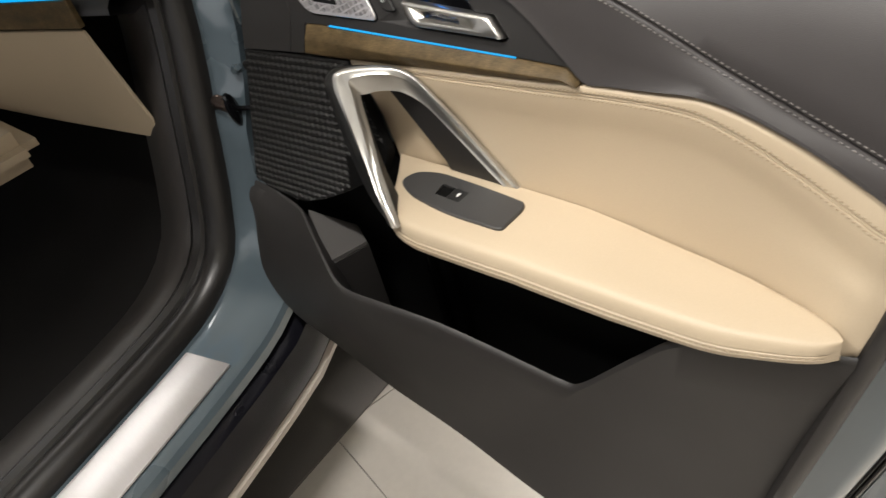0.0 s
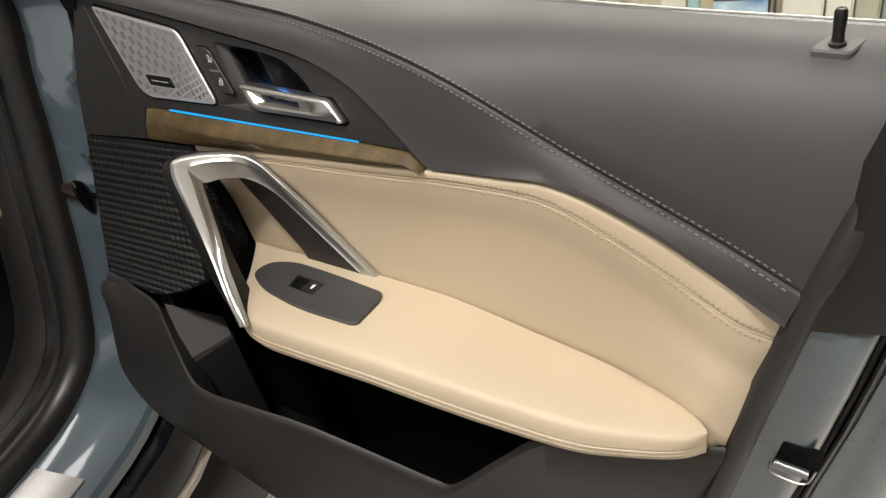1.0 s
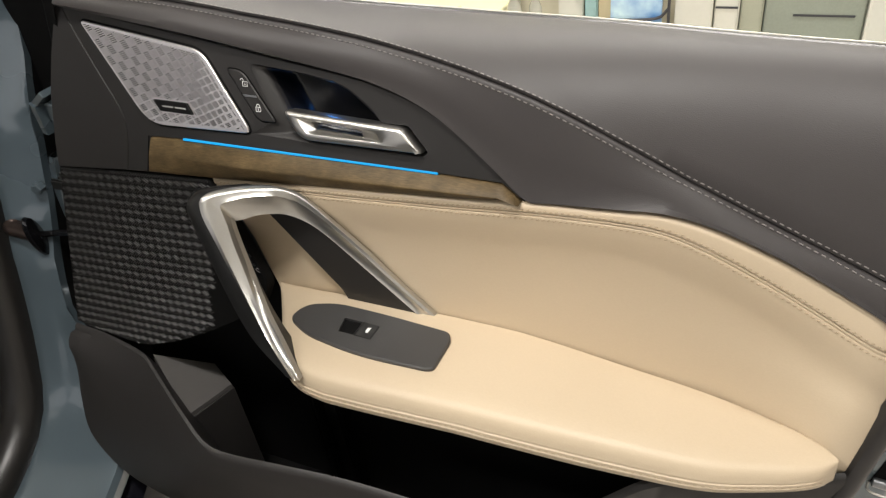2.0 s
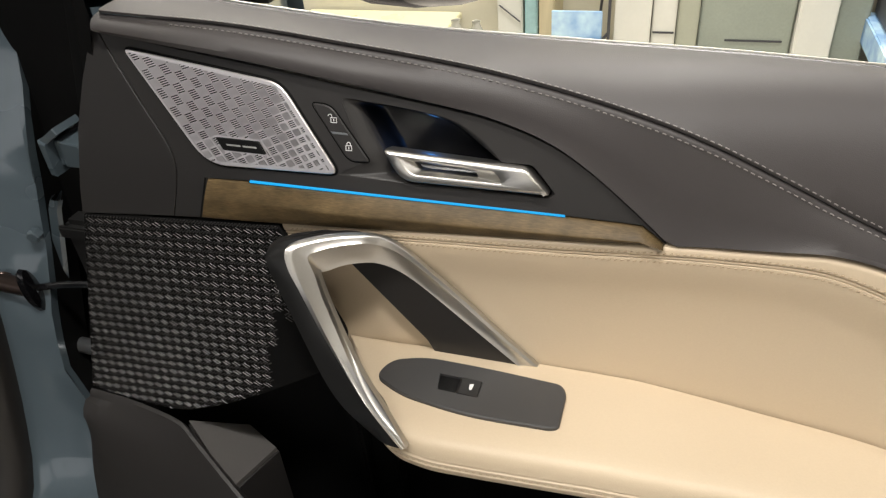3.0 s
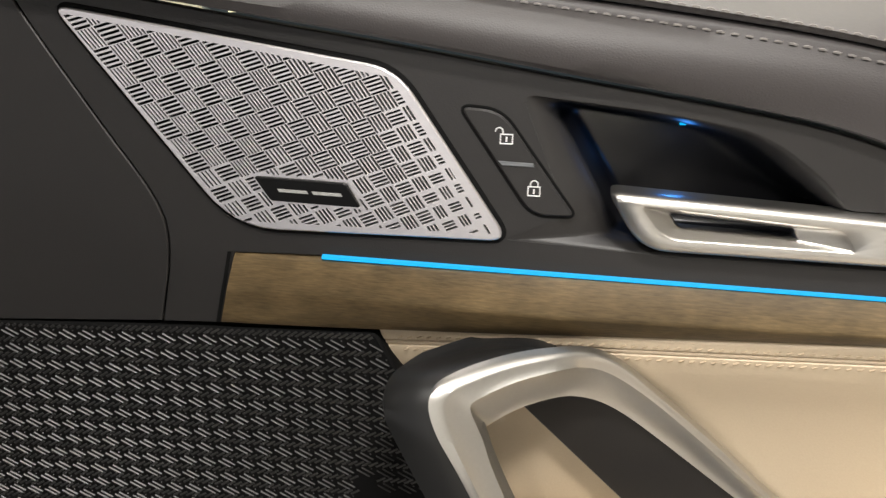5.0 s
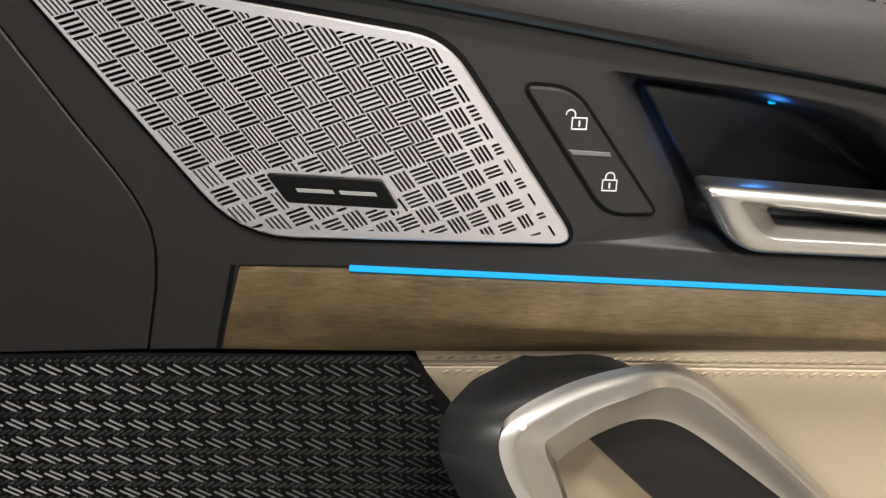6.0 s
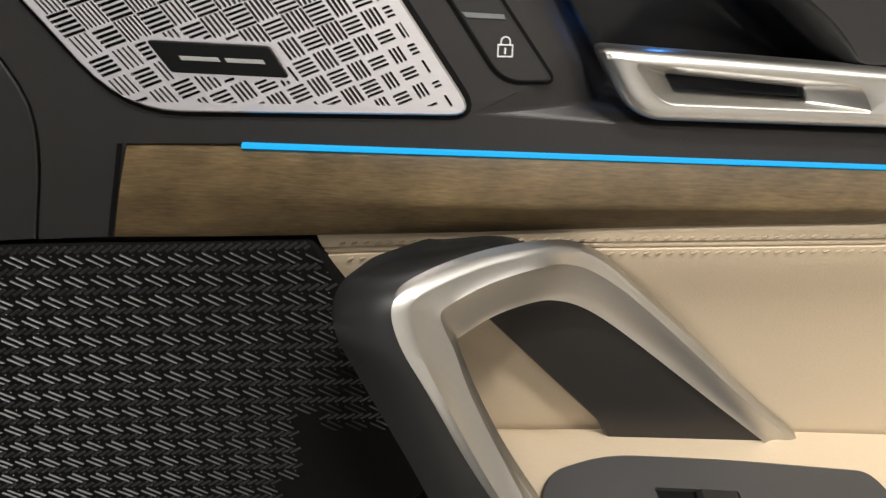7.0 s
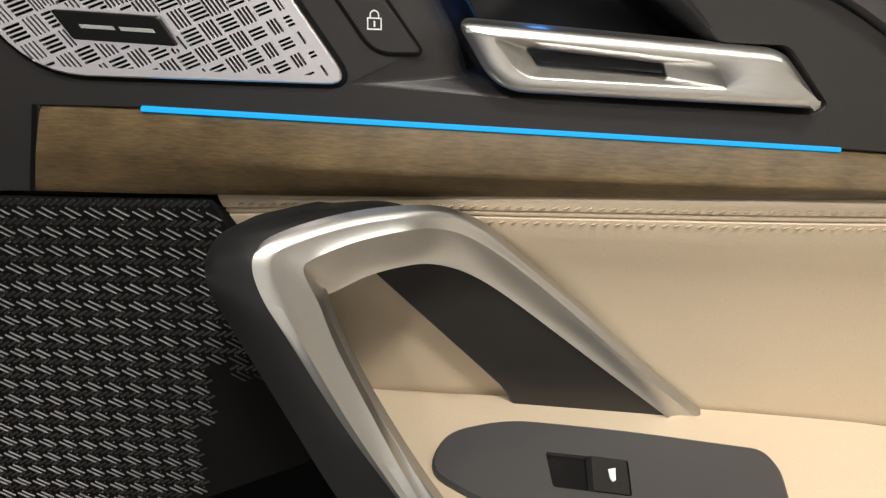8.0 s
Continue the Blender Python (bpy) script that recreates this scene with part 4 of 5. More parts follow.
for r, b in zip(RIM, BOT):
    row = [r + Vector((0.004, 0.02, -0.06)), r + Vector((0.001, 0.006, -0.004)), r + Vector((0, 0.004, 0.0)), r + Vector((0, 0.0005, -0.0015)), r + Vector((0, -0.002, -0.006))]
    for f in (0.15, 0.35, 0.6, 0.85):
        row.append(r.lerp(b, f) + Vector((0, along([(-0.2, -0.010), (0.1, -0.010), (0.25, -0.004), (0.36, 0.010), (0.6, 0.010)], r.x) * math.sin(math.pi * f) - 0.002 * (1 - f), 0)))
    row += [b, b + Vector((0, 0.010, -0.006)), b + Vector((0.004, 0.08, -0.004))]
    rows.append(row)
bm, vs = loft(rows)
pocket = part("lower_panel", bm, LOWER_PLASTIC, door, "dark grey plastic lower door panel with open pocket")
# backing and ribs in matt black, so the pocket's shade is in their colour
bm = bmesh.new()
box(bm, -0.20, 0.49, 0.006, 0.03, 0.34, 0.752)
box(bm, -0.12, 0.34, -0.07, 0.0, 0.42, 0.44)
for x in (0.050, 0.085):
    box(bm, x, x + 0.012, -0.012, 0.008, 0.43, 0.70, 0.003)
part("pocket_shade_backing", bm, VOID, pocket, "pocket backing and ribs, blackened for the shade inside")
bm, vs = loft([[Vector(p) + Vector((0, 0, dz)) for p in ((-0.1035, -0.060, 0.668), (-0.074, -0.008, 0.612), (-0.0255, -0.034, 0.617), (-0.048, -0.091, 0.614))] for dz in (0.0, -0.004, -0.16)], closed=True)
bm.faces.new(vs[0])
bmesh.ops.bevel(bm, geom=[e for e in bm.edges if all(v in vs[0] for v in e.verts)], offset=0.003, segments=2, affect="EDGES")
part("pocket_box", bm, LOWER_PLASTIC, pocket, "dark plastic box inside the pocket")
# top of the same box in paler grey: the light on it is in the colour
bm, vs = loft([[Vector(p) + Vector((0, 0, dz)) for p in ((-0.1015, -0.0595, 0.667), (-0.0735, -0.010, 0.613), (-0.0275, -0.0345, 0.6175), (-0.0485, -0.0885, 0.615))] for dz in (0.0025, -0.003)], closed=True)
bm.faces.new(vs[0])
part("box_top", bm, GREY_FELT, pocket, "plastic top of the pocket box, coloured paler as if lit")

bm = bmesh.new()
wall_strip(bm, [(-0.303, 0.075), (-0.306, 0.062), (-0.302, 0.055), (-0.290, 0.054), (-0.287, 0.058)], ((0.30, -0.20), (0.5, -0.115), (0.69, -0.05), (0.825, -0.002), (0.838, 0.006)))
part("door_front_flange", bm, PAINT, door, "blue-grey painted door edge at the hinges")
# edge cover in matt black: the shade beside the hinges is in its colour
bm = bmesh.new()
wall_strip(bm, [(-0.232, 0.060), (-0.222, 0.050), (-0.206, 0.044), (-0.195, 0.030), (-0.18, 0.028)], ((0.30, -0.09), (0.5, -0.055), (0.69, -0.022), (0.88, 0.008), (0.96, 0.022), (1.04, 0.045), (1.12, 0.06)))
part("edge_cover", bm, VOID, door, "door edge cover, blackened for the shade at the hinges")
bm = bmesh.new()
BAND = [(0.600, 0.02), (0.612, -0.004), (0.64, 0.004), (0.672, 0.014), (0.688, 0.03), (0.69, 0.10)]
wall_strip(bm, BAND, ((0.8235, 0.0), (0.826, 0.004), (0.90, 0.022), (1.0, 0.05), (1.5, 0.2)))
part("rear_frame_cover", bm, COVER_BLACK, door, "satin black window frame cover")
EDGE = glide([(0.662, 0.085, 0.992), (0.641, 0.014, 0.935), (0.622, -0.010, 0.880), (0.610, -0.014, 0.845), (0.597, -0.025, 0.790), (0.583, -0.036, 0.729), (0.577, -0.040, 0.700), (0.556, -0.043, 0.600), (0.520, -0.044, 0.430), (0.486, -0.043, 0.262)], 48)
bm, _ = loft([[e + Vector((u, v, 0)) for u, v in ((-0.008, 0.014), (-0.0015, 0.0015), (0.001, -0.0022), (0.005, -0.0034), (0.010, -0.0018), (0.0145, 0.004), (0.017, 0.014), (0.018, 0.034))] for e in EDGE])
part("rear_gasket", bm, LOWER_PLASTIC, door, "dark plastic panel edge")
# latch
latch = part("latch", plate(rounded([(0.607, 0.672), (0.635, 0.670), (0.642, 0.698), (0.613, 0.702)], 0.002), lambda u, v, h: Vector((u, 0.005 - h, v)), 0.002, 0.006, 0.0006), VOID, door, "black door latch with chrome edge")
bm = bmesh.new()
tube(bm, glide([(0.606, 0.002, 0.676), (0.606, -0.001, 0.670), (0.612, -0.002, 0.667), (0.627, -0.002, 0.6655), (0.634, 0.0, 0.668), (0.638, 0.003, 0.680)], 16), 0.0009)
part("latch_loop", bm, SATIN, latch, "chrome latch loop")
bm = bmesh.new()
tube(bm, [(0.6085, 0.001, 0.6775), (0.6335, 0.001, 0.6755)], 0.0042, 12)
part("latch_bar", bm, STEEL, latch, "steel latch bar")
# hinges, strap and cable box at the front edge
def hinge(x, y, z, label):
    """A cast hinge: upright leaf with a slanted arm over it, and a knuckle block beside it."""
    bm = bmesh.new()

    def block(pts, y0, y1, inset=0.0012):
        ring = [Vector((x + u, 0, z + w)) for u, w in pts]
        mid = sum(ring, Vector()) / len(ring)
        rows = [[p.lerp(mid, k) + Vector((0, yy, 0)) for p in ring] for yy, k in ((y0, 0.10), (y0 + inset, 0.0), (y1, 0.0))]
        _, vs = loft(rows, bm, closed=True)
        bm.faces.new(vs[0])
        bm.faces.new(vs[-1])
    block([(0.0, -0.023), (0.006, -0.024), (0.0075, 0.012), (0.0, 0.016)], y - 0.012, y + 0.024)
    block([(0.0, 0.015), (0.0075, 0.011), (0.026, 0.023), (0.022, 0.029)], y - 0.010, y + 0.024)
    block([(0.007, -0.017), (0.016, -0.016), (0.017, 0.013), (0.008, 0.010)], y - 0.001, y + 0.03)
    block([(0.016, -0.015), (0.038, -0.015), (0.038, -0.004), (0.044, -0.002), (0.041, 0.010), (0.018, 0.014)], y - 0.006, y + 0.03)
    part("hinge", bm, PAINT, door, label, smooth=False)


hinge(-0.258, 0.05, 0.903, "painted upper door hinge")
hinge(-0.384, 0.03, 0.503, "painted lower door hinge")
bm = bmesh.new()
box(bm, -0.256, -0.205, 0.022, 0.05, 0.752, 0.836, 0.006)
box(bm, -0.258, -0.222, 0.018, 0.024, 0.818, 0.832, 0.002)
part("cable_box", bm, DARK_SMOOTH, door, "black cable housing at the hinge edge")
bm = bmesh.new()
tube(bm, [(-0.335, 0.016, 0.742), (-0.30, 0.024, 0.746), (-0.26, 0.030, 0.749), (-0.20, 0.030, 0.755)], 0.0042, 8)
part("check_strap", bm, GLOSS_BLACK, door, "black door check strap")
bm = bmesh.new()
tube(bm, [(-0.344, 0.036, 0.641), (-0.337, 0.035, 0.642), (-0.3365, 0.035, 0.642), (-0.29, 0.032, 0.645)], lambda t: 0.016 if t < 0.4 else 0.0095, 14)
part("hinge_bolt", bm, STEEL, door, "steel hinge bolt")
# door mirror seen over the sill
bm = bmesh.new()
rings = []
for f in range(9):
    a = math.pi * f / 8
    r = math.sin(a) ** 0.6
    rings.append([Vector((0.068 + 0.125 * math.cos(math.pi - a), 0.27 + 0.07 * r * math.cos(q), 1.061 + 0.078 * r * math.sin(q))) for q in (2 * math.pi * k / 16 for k in range(16))])
loft(rings, bm, closed=True)
mirror = part("door_mirror", bm, GLOSS_BLACK, door, "gloss black door mirror housing")
bm = bmesh.new()
box(bm, -0.150, -0.03, 0.14, 0.25, 1.02, 1.07, 0.01)
part("mirror_foot", bm, DARK_SMOOTH, mirror)

# ---- car body round the door opening ----
LINE = glide([(0.55, 1.62, 0), (0.10, 1.38, 0), (-0.165, 1.08, 0), (-0.150, 0.90, 0), (-0.095, 0.72, 0), (-0.045, 0.58, 0), (-0.005, 0.508, 0), (0.07, 0.466, 0), (0.18, 0.452, 0), (0.44, 0.452, 0), (0.95, 0.46, 0)], 70)


def follow(profile, line=LINE, wave=0.0):
    """A skin whose profile (distance outward, height over the line) follows the opening's edge."""
    rows = []
    for i, p in enumerate(line):
        t = (line[min(i + 1, len(line) - 1)] - line[max(i - 1, 0)]).normalized()
        nrm = Vector((-t.y, t.x, 0))
        edge = along([(0.5, -0.22), (0.56, -0.26), (0.65, -0.307), (0.87, -0.287), (1.1, -0.262)], p.y)
        press = wave * (math.sin(p.y * 38) + 0.6 * math.sin(p.y * 71 + 1.0)) if p.y > 0.56 else 0.0
        rows.append([body(min(s, edge) if s > -0.33 else s, p.x + nrm.x * (w + press * k), p.y + nrm.y * (w + press * k)) for (s, w), k in zip(profile, [0, 0.3] + [1.0] * (len(profile) - 3) + [0.4])])
    return loft(rows)[0]


part("jamb", follow([(-0.40, -0.02), (-0.37, 0.0), (-0.35, 0.003), (-0.325, 0.0), (-0.29, -0.002), (-0.25, 0.0), (-0.236, -0.003), (-0.231, -0.012)], wave=0.0022), PAINT, car, "blue-grey painted door jamb and sill")
FLANK = [(-0.231, -0.012), (-0.233, -0.03), (-0.245, -0.034), (-0.25, -0.06)]
part("sill_flank", follow(FLANK, [q for q in LINE if q.y < 0.56]), PAINT, car, "blue-grey painted outer side of the sill")
# same flank as the sill's, but black to put the pillar's shade in colour
part("pillar_flank", follow(FLANK, [q for q in LINE if q.y > 0.54]), VOID, car, "side of the hinge pillar, blackened for shade")
part("door_seal", follow([(-0.47, -0.02), (-0.455, 0.012), (-0.44, 0.022), (-0.425, 0.020), (-0.418, 0.012), (-0.412, 0.022), (-0.398, 0.030), (-0.38, 0.028), (-0.368, 0.018), (-0.362, 0.004), (-0.365, -0.01)]), RUBBER, car, "black rubber door seal")
part("inner_trim", follow([(-0.62, -0.12), (-0.58, -0.03), (-0.53, -0.008), (-0.49, 0.004), (-0.47, 0.0)]), PILLAR_PLASTIC, car, "dark plastic sill and pillar trim")
lo = glide([(0.17, 0.4525, 0), (0.4, 0.453, 0), (0.95, 0.461, 0)], 12)
part("sill_plate", follow([(-0.352, 0.0005), (-0.351, 0.0035), (-0.345, 0.0045), (-0.262, 0.0045), (-0.258, 0.003), (-0.257, 0.0005)], lo), BRUSHED, car, "brushed aluminium sill plate")
ro = glide([(0.02, 0.475, 0), (0.10, 0.452, 0), (0.4, 0.452, 0), (0.95, 0.46, 0)], 16)
part("rocker_cover", follow([(-0.25, -0.034), (-0.232, -0.038), (-0.215, -0.05), (-0.21, -0.09), (-0.222, -0.13), (-0.228, -0.142)], ro), SILL_BLACK, car, "gloss black sill cover")
# pale colour on this lip paints in the reflection of the floor
part("rocker_strip", follow([(-0.228, -0.142), (-0.222, -0.15), (-0.226, -0.165), (-0.245, -0.172), (-0.30, -0.18)], ro), REFLECTION_STRIP, car, "lower sill strip, coloured pale for the floor's reflection")
# fender in front of the hinge pillar
bm = bmesh.new()
loft([[body(s, d, z) for d, s in ((-0.33, -0.27), (-0.33, -0.225), (-0.36, -0.205), (-0.6, -0.20), (-1.2, -0.28))] for z in (0.30, 0.55, 0.80, 0.98)], bm)
loft([[body(s, d, z - 0.06 * max(0.0, -d - 0.7)) for d in (-0.33, -0.5, -0.7, -1.0, -1.22)] for s, z in ((-0.215, 0.98), (-0.26, 1.02), (-0.5, 1.06), (-1.0, 1.08), (-1.5, 1.06), (-1.72, 1.02), (-1.78, 0.96))], bm)
part("fender", bm, PAINT, car, "blue-grey painted front fender")
# added black sheet that stands for the shade behind the hinges
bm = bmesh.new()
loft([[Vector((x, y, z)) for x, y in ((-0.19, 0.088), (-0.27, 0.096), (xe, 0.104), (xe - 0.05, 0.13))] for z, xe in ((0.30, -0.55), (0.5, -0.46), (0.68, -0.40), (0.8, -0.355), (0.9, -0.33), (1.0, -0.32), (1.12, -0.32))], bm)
part("hinge_shade_sheet", bm, VOID, car, "added black sheet for the shade behind the hinges")
bm = bmesh.new()
tube(bm, [body(-0.348, -0.100, 0.752), body(-0.347, -0.098, 0.752), body(-0.3465, -0.098, 0.752), body(-0.318, -0.094, 0.747)], lambda t: 0.013 if t < 0.3 else 0.0105, 14)
part("strap_bracket", bm, BRONZE, car, "steel check strap bracket on the door jamb")
bm = bmesh.new()
loft([[body(-0.312 + o, -0.096 + 0.012 * r * math.cos(a) + 0.004, 0.744 + 0.030 * r * math.sin(a) + 0.010 * r * math.cos(a)) for a in (2 * math.pi * k / 18 for k in range(18))] for o, r in ((-0.006, 0.5), (-0.005, 0.9), (-0.002, 1.0), (0.003, 0.95), (0.005, 0.55), (0.005, 0.1))], bm, closed=True)
part("strap_boot", bm, GLOSS_BLACK, car, "black rubber boot round the check strap")
for sb, db, zb in ((-0.300, -0.118, 0.800),):
    bm = bmesh.new()
    loft([[body(sb + r * math.cos(a), db + h, zb + r * math.sin(a)) for a in (2 * math.pi * k / 6 for k in range(6))] for r, h in ((0.008, -0.004), (0.0075, 0.005), (0.006, 0.0065), (0.0005, 0.0066))], bm, closed=True)
    part("jamb_bolt", bm, PAINT, car, "painted bolt head on the door jamb", smooth=False)
# interior
bm = bmesh.new()
loft([[body(s, d, z) for s in (-0.46, -0.7, -1.2, -1.7)] for d, z in ((0.95, 0.33), (0.4, 0.32), (0.05, 0.33), (-0.15, 0.42), (-0.35, 0.62), (-0.42, 0.95))], bm)
part("footwell_carpet", bm, CARPET, car, "black footwell carpet")
bm = bmesh.new()
loft([[body(s, d, z) for d, z in ((-0.46, 1.0), (-0.2, 0.98), (-0.10, 0.96), (-0.062, 0.925), (-0.06, 0.915), (-0.10, 0.90), (-0.42, 0.95))] for s in (-0.44, -0.46, -0.8, -1.7)], bm)
part("dashboard", bm, DARK_SMOOTH, car, "dark dashboard end")
DASH = rounded([(-1.5, 0.895, 0.01), (-0.517, 0.893, 0.004), (-0.517, 0.670, 0.005), (-0.80, 0.698, 0.05), (-1.5, 0.79, 0.01)], 0.006)
part("dash_panel", plate(DASH, lambda u, v, h: body(u, -0.055 + h - 0.2 * (0.9 - v), v), 0.0, 0.006, 0.0015), BEIGE, car, "beige leather lower dashboard panel")
bm = plate(rounded([(-1.5, 0.945), (-0.509, 0.945), (-0.507, 0.899), (-1.5, 0.901)], 0.004), lambda u, v, h: body(u, -0.05 + h, v), 0.0, 0.01, 0.002)
part("dash_wood", bm, WOOD, car, "wood strip on the dashboard")
part("dash_light", plate([(-1.5, 0.951), (-0.512, 0.951), (-0.517, 0.946), (-1.5, 0.946)], lambda u, v, h: body(u, -0.05 + h, v), 0.002, 0.004, 0.0003), LED, car, "thin glowing blue dashboard light")
bm = bmesh.new()
loft([[body(s, d, z) for s in (-0.435, -0.45, -0.47)] for d, z in ((-0.20, 1.0), (-0.17, 0.85), (-0.15, 0.72), (-0.34, 0.5), (-0.42, 0.4))], bm)
part("kick_panel", bm, CARPET, car, "black kick panel")
bm = bmesh.new()
box(bm, -1.6, -0.72, -0.62, -0.165, 0.66, 0.735, 0.03, 6)
part("centre_console", bm, BEIGE, car, "beige leather console side").data.set_sharp_from_angle(angle=radians(80))
bm = bmesh.new()
loft([[body(s, d, z - 0.05 * max(0.0, d - 1.2)) for s, z in ((-0.40, 1.56), (-0.42, 1.60), (-0.5, 1.63), (-1.0, 1.66), (-1.50, 1.63), (-1.58, 1.60), (-1.60, 1.56))] for d in (0.3, 0.6, 0.9, 1.3, 1.8, 2.3)], bm)
loft([[body(s, d, z) for d in (-1.25, -0.9, 0.0, 0.95, 1.8, 2.35, 2.45)] for z, s in ((0.28, -1.74), (0.45, -1.80), (0.75, -1.81), (0.95, -1.77), (1.02, -1.70))], bm)
loft([[body(s, d, z) for d in (1.08, 1.4, 1.8, 2.35, 2.45)] for z, s in ((0.28, -0.24), (0.45, -0.19), (0.75, -0.18), (0.90, -0.21), (0.96, -0.26))], bm)
loft([[body(s, d, z) for s in (-0.20, -0.5, -1.0, -1.5, -1.80)] for d, z in ((2.45, 0.28), (2.52, 0.45), (2.53, 0.75), (2.46, 0.96))], bm)
loft([[body(s, d, z) for s in (-0.26, -0.5, -1.0, -1.5, -1.75)] for d, z in ((-1.2, 0.30), (-1.28, 0.5), (-1.27, 0.75), (-1.2, 1.06))], bm)
loft([[body(s, d, 0.28) for s in (-0.26, -1.75)] for d in (-1.2, 2.45)], bm)
for s0, s1 in ((-0.40, -0.26), (-1.60, -1.72)):
    loft([[body(s0 + (s1 - s0) * f, 2.25 + 0.18 * f + o, 1.50 - 0.54 * f) for f in (0.0, 0.5, 1.0)] for o in (-0.14, 0.0)], bm)
loft([[body(s, d, z) for s, d, z in ((-0.30, -0.50 + o, 1.04), (-0.34, -0.18 + o, 1.27), (-0.39, 0.12 + o, 1.47), (-0.42, 0.30 + o, 1.56))] for o in (0.0, 0.09)], bm)
part("shell", bm, PAINT, car, "blue-grey car shell")

def wheel(s, d):
    c = body(s, d, 0.34)
    prof = [(0.20, -0.10), (0.24, -0.112), (0.30, -0.115), (0.332, -0.10), (0.34, -0.06), (0.34, 0.06), (0.332, 0.10), (0.30, 0.115), (0.24, 0.112), (0.20, 0.10)]
    bm, _ = loft([[c + SN * w + (SD * math.cos(a) + Vector((0, 0, math.sin(a)))) * r for r, w in prof] for a in (2 * math.pi * k / 40 for k in range(40))], loop=True)
    tyre = part("wheel", bm, RUBBER, car, "black tyre on a grey alloy rim")
    bm = bmesh.new()
    for k in range(5):
        a = 2 * math.pi * k / 5
        u, v = SD * math.cos(a) + Vector((0, 0, math.sin(a))), SD * -math.sin(a) + Vector((0, 0, math.cos(a)))
        loft([[c + SN * w + u * r + v * q for q, w in ((-b, 0.06), (-b * 0.8, 0.085), (b * 0.8, 0.085), (b, 0.06))] for r, b in ((0.03, 0.03), (0.10, 0.022), (0.205, 0.03))], bm)
    loft([[c + SN * w + (SD * math.cos(a) + Vector((0, 0, math.sin(a)))) * r for r, w in ((0.0005, 0.09), (0.04, 0.088), (0.05, 0.07), (0.05, 0.0))] for a in (2 * math.pi * k / 24 for k in range(24))], bm, loop=True)
    loft([[c + SN * w + (SD * math.cos(a) + Vector((0, 0, math.sin(a)))) * r for r, w in ((0.20, -0.1), (0.19, -0.08), (0.19, 0.08), (0.205, 0.1))] for a in (2 * math.pi * k / 40 for k in range(40))], bm, loop=True)
    part("rim", bm, STEEL, tyre, "grey alloy rim")


for ws, wd in ((-0.38, -0.80), (-1.63, -0.80), (-0.38, 1.87), (-1.63, 1.87)):
    wheel(ws, wd)

# ---- showroom ----
bm = bmesh.new()
box(bm, -6.2, 5.2, -3.0, 2.95, -0.06, -0.006)
floor = single("floor", bm, GROUT, "pale tiled showroom floor", "floor", kind="structure", smooth=False)
TS = 0.6
tile_bm = bmesh.new()
box(tile_bm, -TS / 2 + 0.0015, TS / 2 - 0.0015, -TS / 2 + 0.0015, TS / 2 - 0.0015, -0.006, 0.0)
tile_mesh = finish("tile", tile_bm, TILE, False)
RZ = math.radians(-12)
for i in range(-12, 12):
    for j in range(-8, 9):
        c = Matrix.Rotation(RZ, 3, "Z") @ Vector((i * TS - 0.02, j * TS + 0.15, 0))
        if not (-6.05 < c.x < 5.05 and -2.9 < c.y < 2.9):
            continue
        ob = new("tile", tile_mesh)
        ob.location, ob.rotation_euler, ob.parent = c, (0, 0, RZ), floor


def slab(name, x0, x1, y0, y1, z0, z1, mat, label, category):
    bm = bmesh.new()
    box(bm, x0, x1, y0, y1, z0, z1)
    return single(name, bm, mat, label, category, kind="structure", smooth=False)


slab("wall_north", -6.0, 6.0, 2.75, 2.95, 0, CEIL, WALL, "cream painted showroom wall", "wall")
# this wall's window is added, unseen, to let the glowing panel through
for nm, x0, x1, z0, z1 in (("wall_south_low", -6.0, 5.0, 0, 0.65), ("wall_south_high", -6.0, 5.0, 1.95, CEIL), ("wall_south_end", 0.3, 5.0, 0.65, 1.95), ("wall_south_side", -6.0, -4.8, 0.65, 1.95)):
    slab(nm, x0, x1, -3.0, -2.8, z0, z1, WHITE_WALL, "white painted showroom wall round the added window", "wall")
bm = bmesh.new()
for k in range(6):
    x = -4.8 + 5.1 * k / 5
    box(bm, x - 0.03, x + 0.03, -2.93, -2.87, 0.65, 1.95)
single("added_window_1", bm, WHITE_PAINT, "wide unseen window with white frame, added for the glowing panel", "window", kind="structure", smooth=False)
# unseen glowing panel, added so glossy door parts reflect something bright
slab("backdrop", -6.0, 1.5, -3.6, -3.58, 0.0, 2.6, REFLECT_GLOW, "glowing panel added to brighten reflections", "backdrop")
slab("wall_east", 5.0, 5.2, -2.8, 2.75, 0, CEIL, WHITE_WALL, "cream painted showroom wall", "wall")
slab("wall_west", -6.2, -6.0, -2.8, 2.75, 0, CEIL, WHITE_WALL, "cream painted showroom wall", "wall")
slab("ceiling", -6.0, 5.0, -2.8, 2.75, CEIL, CEIL + 0.1, CEILING_PAINT, "white painted showroom ceiling", "ceiling")
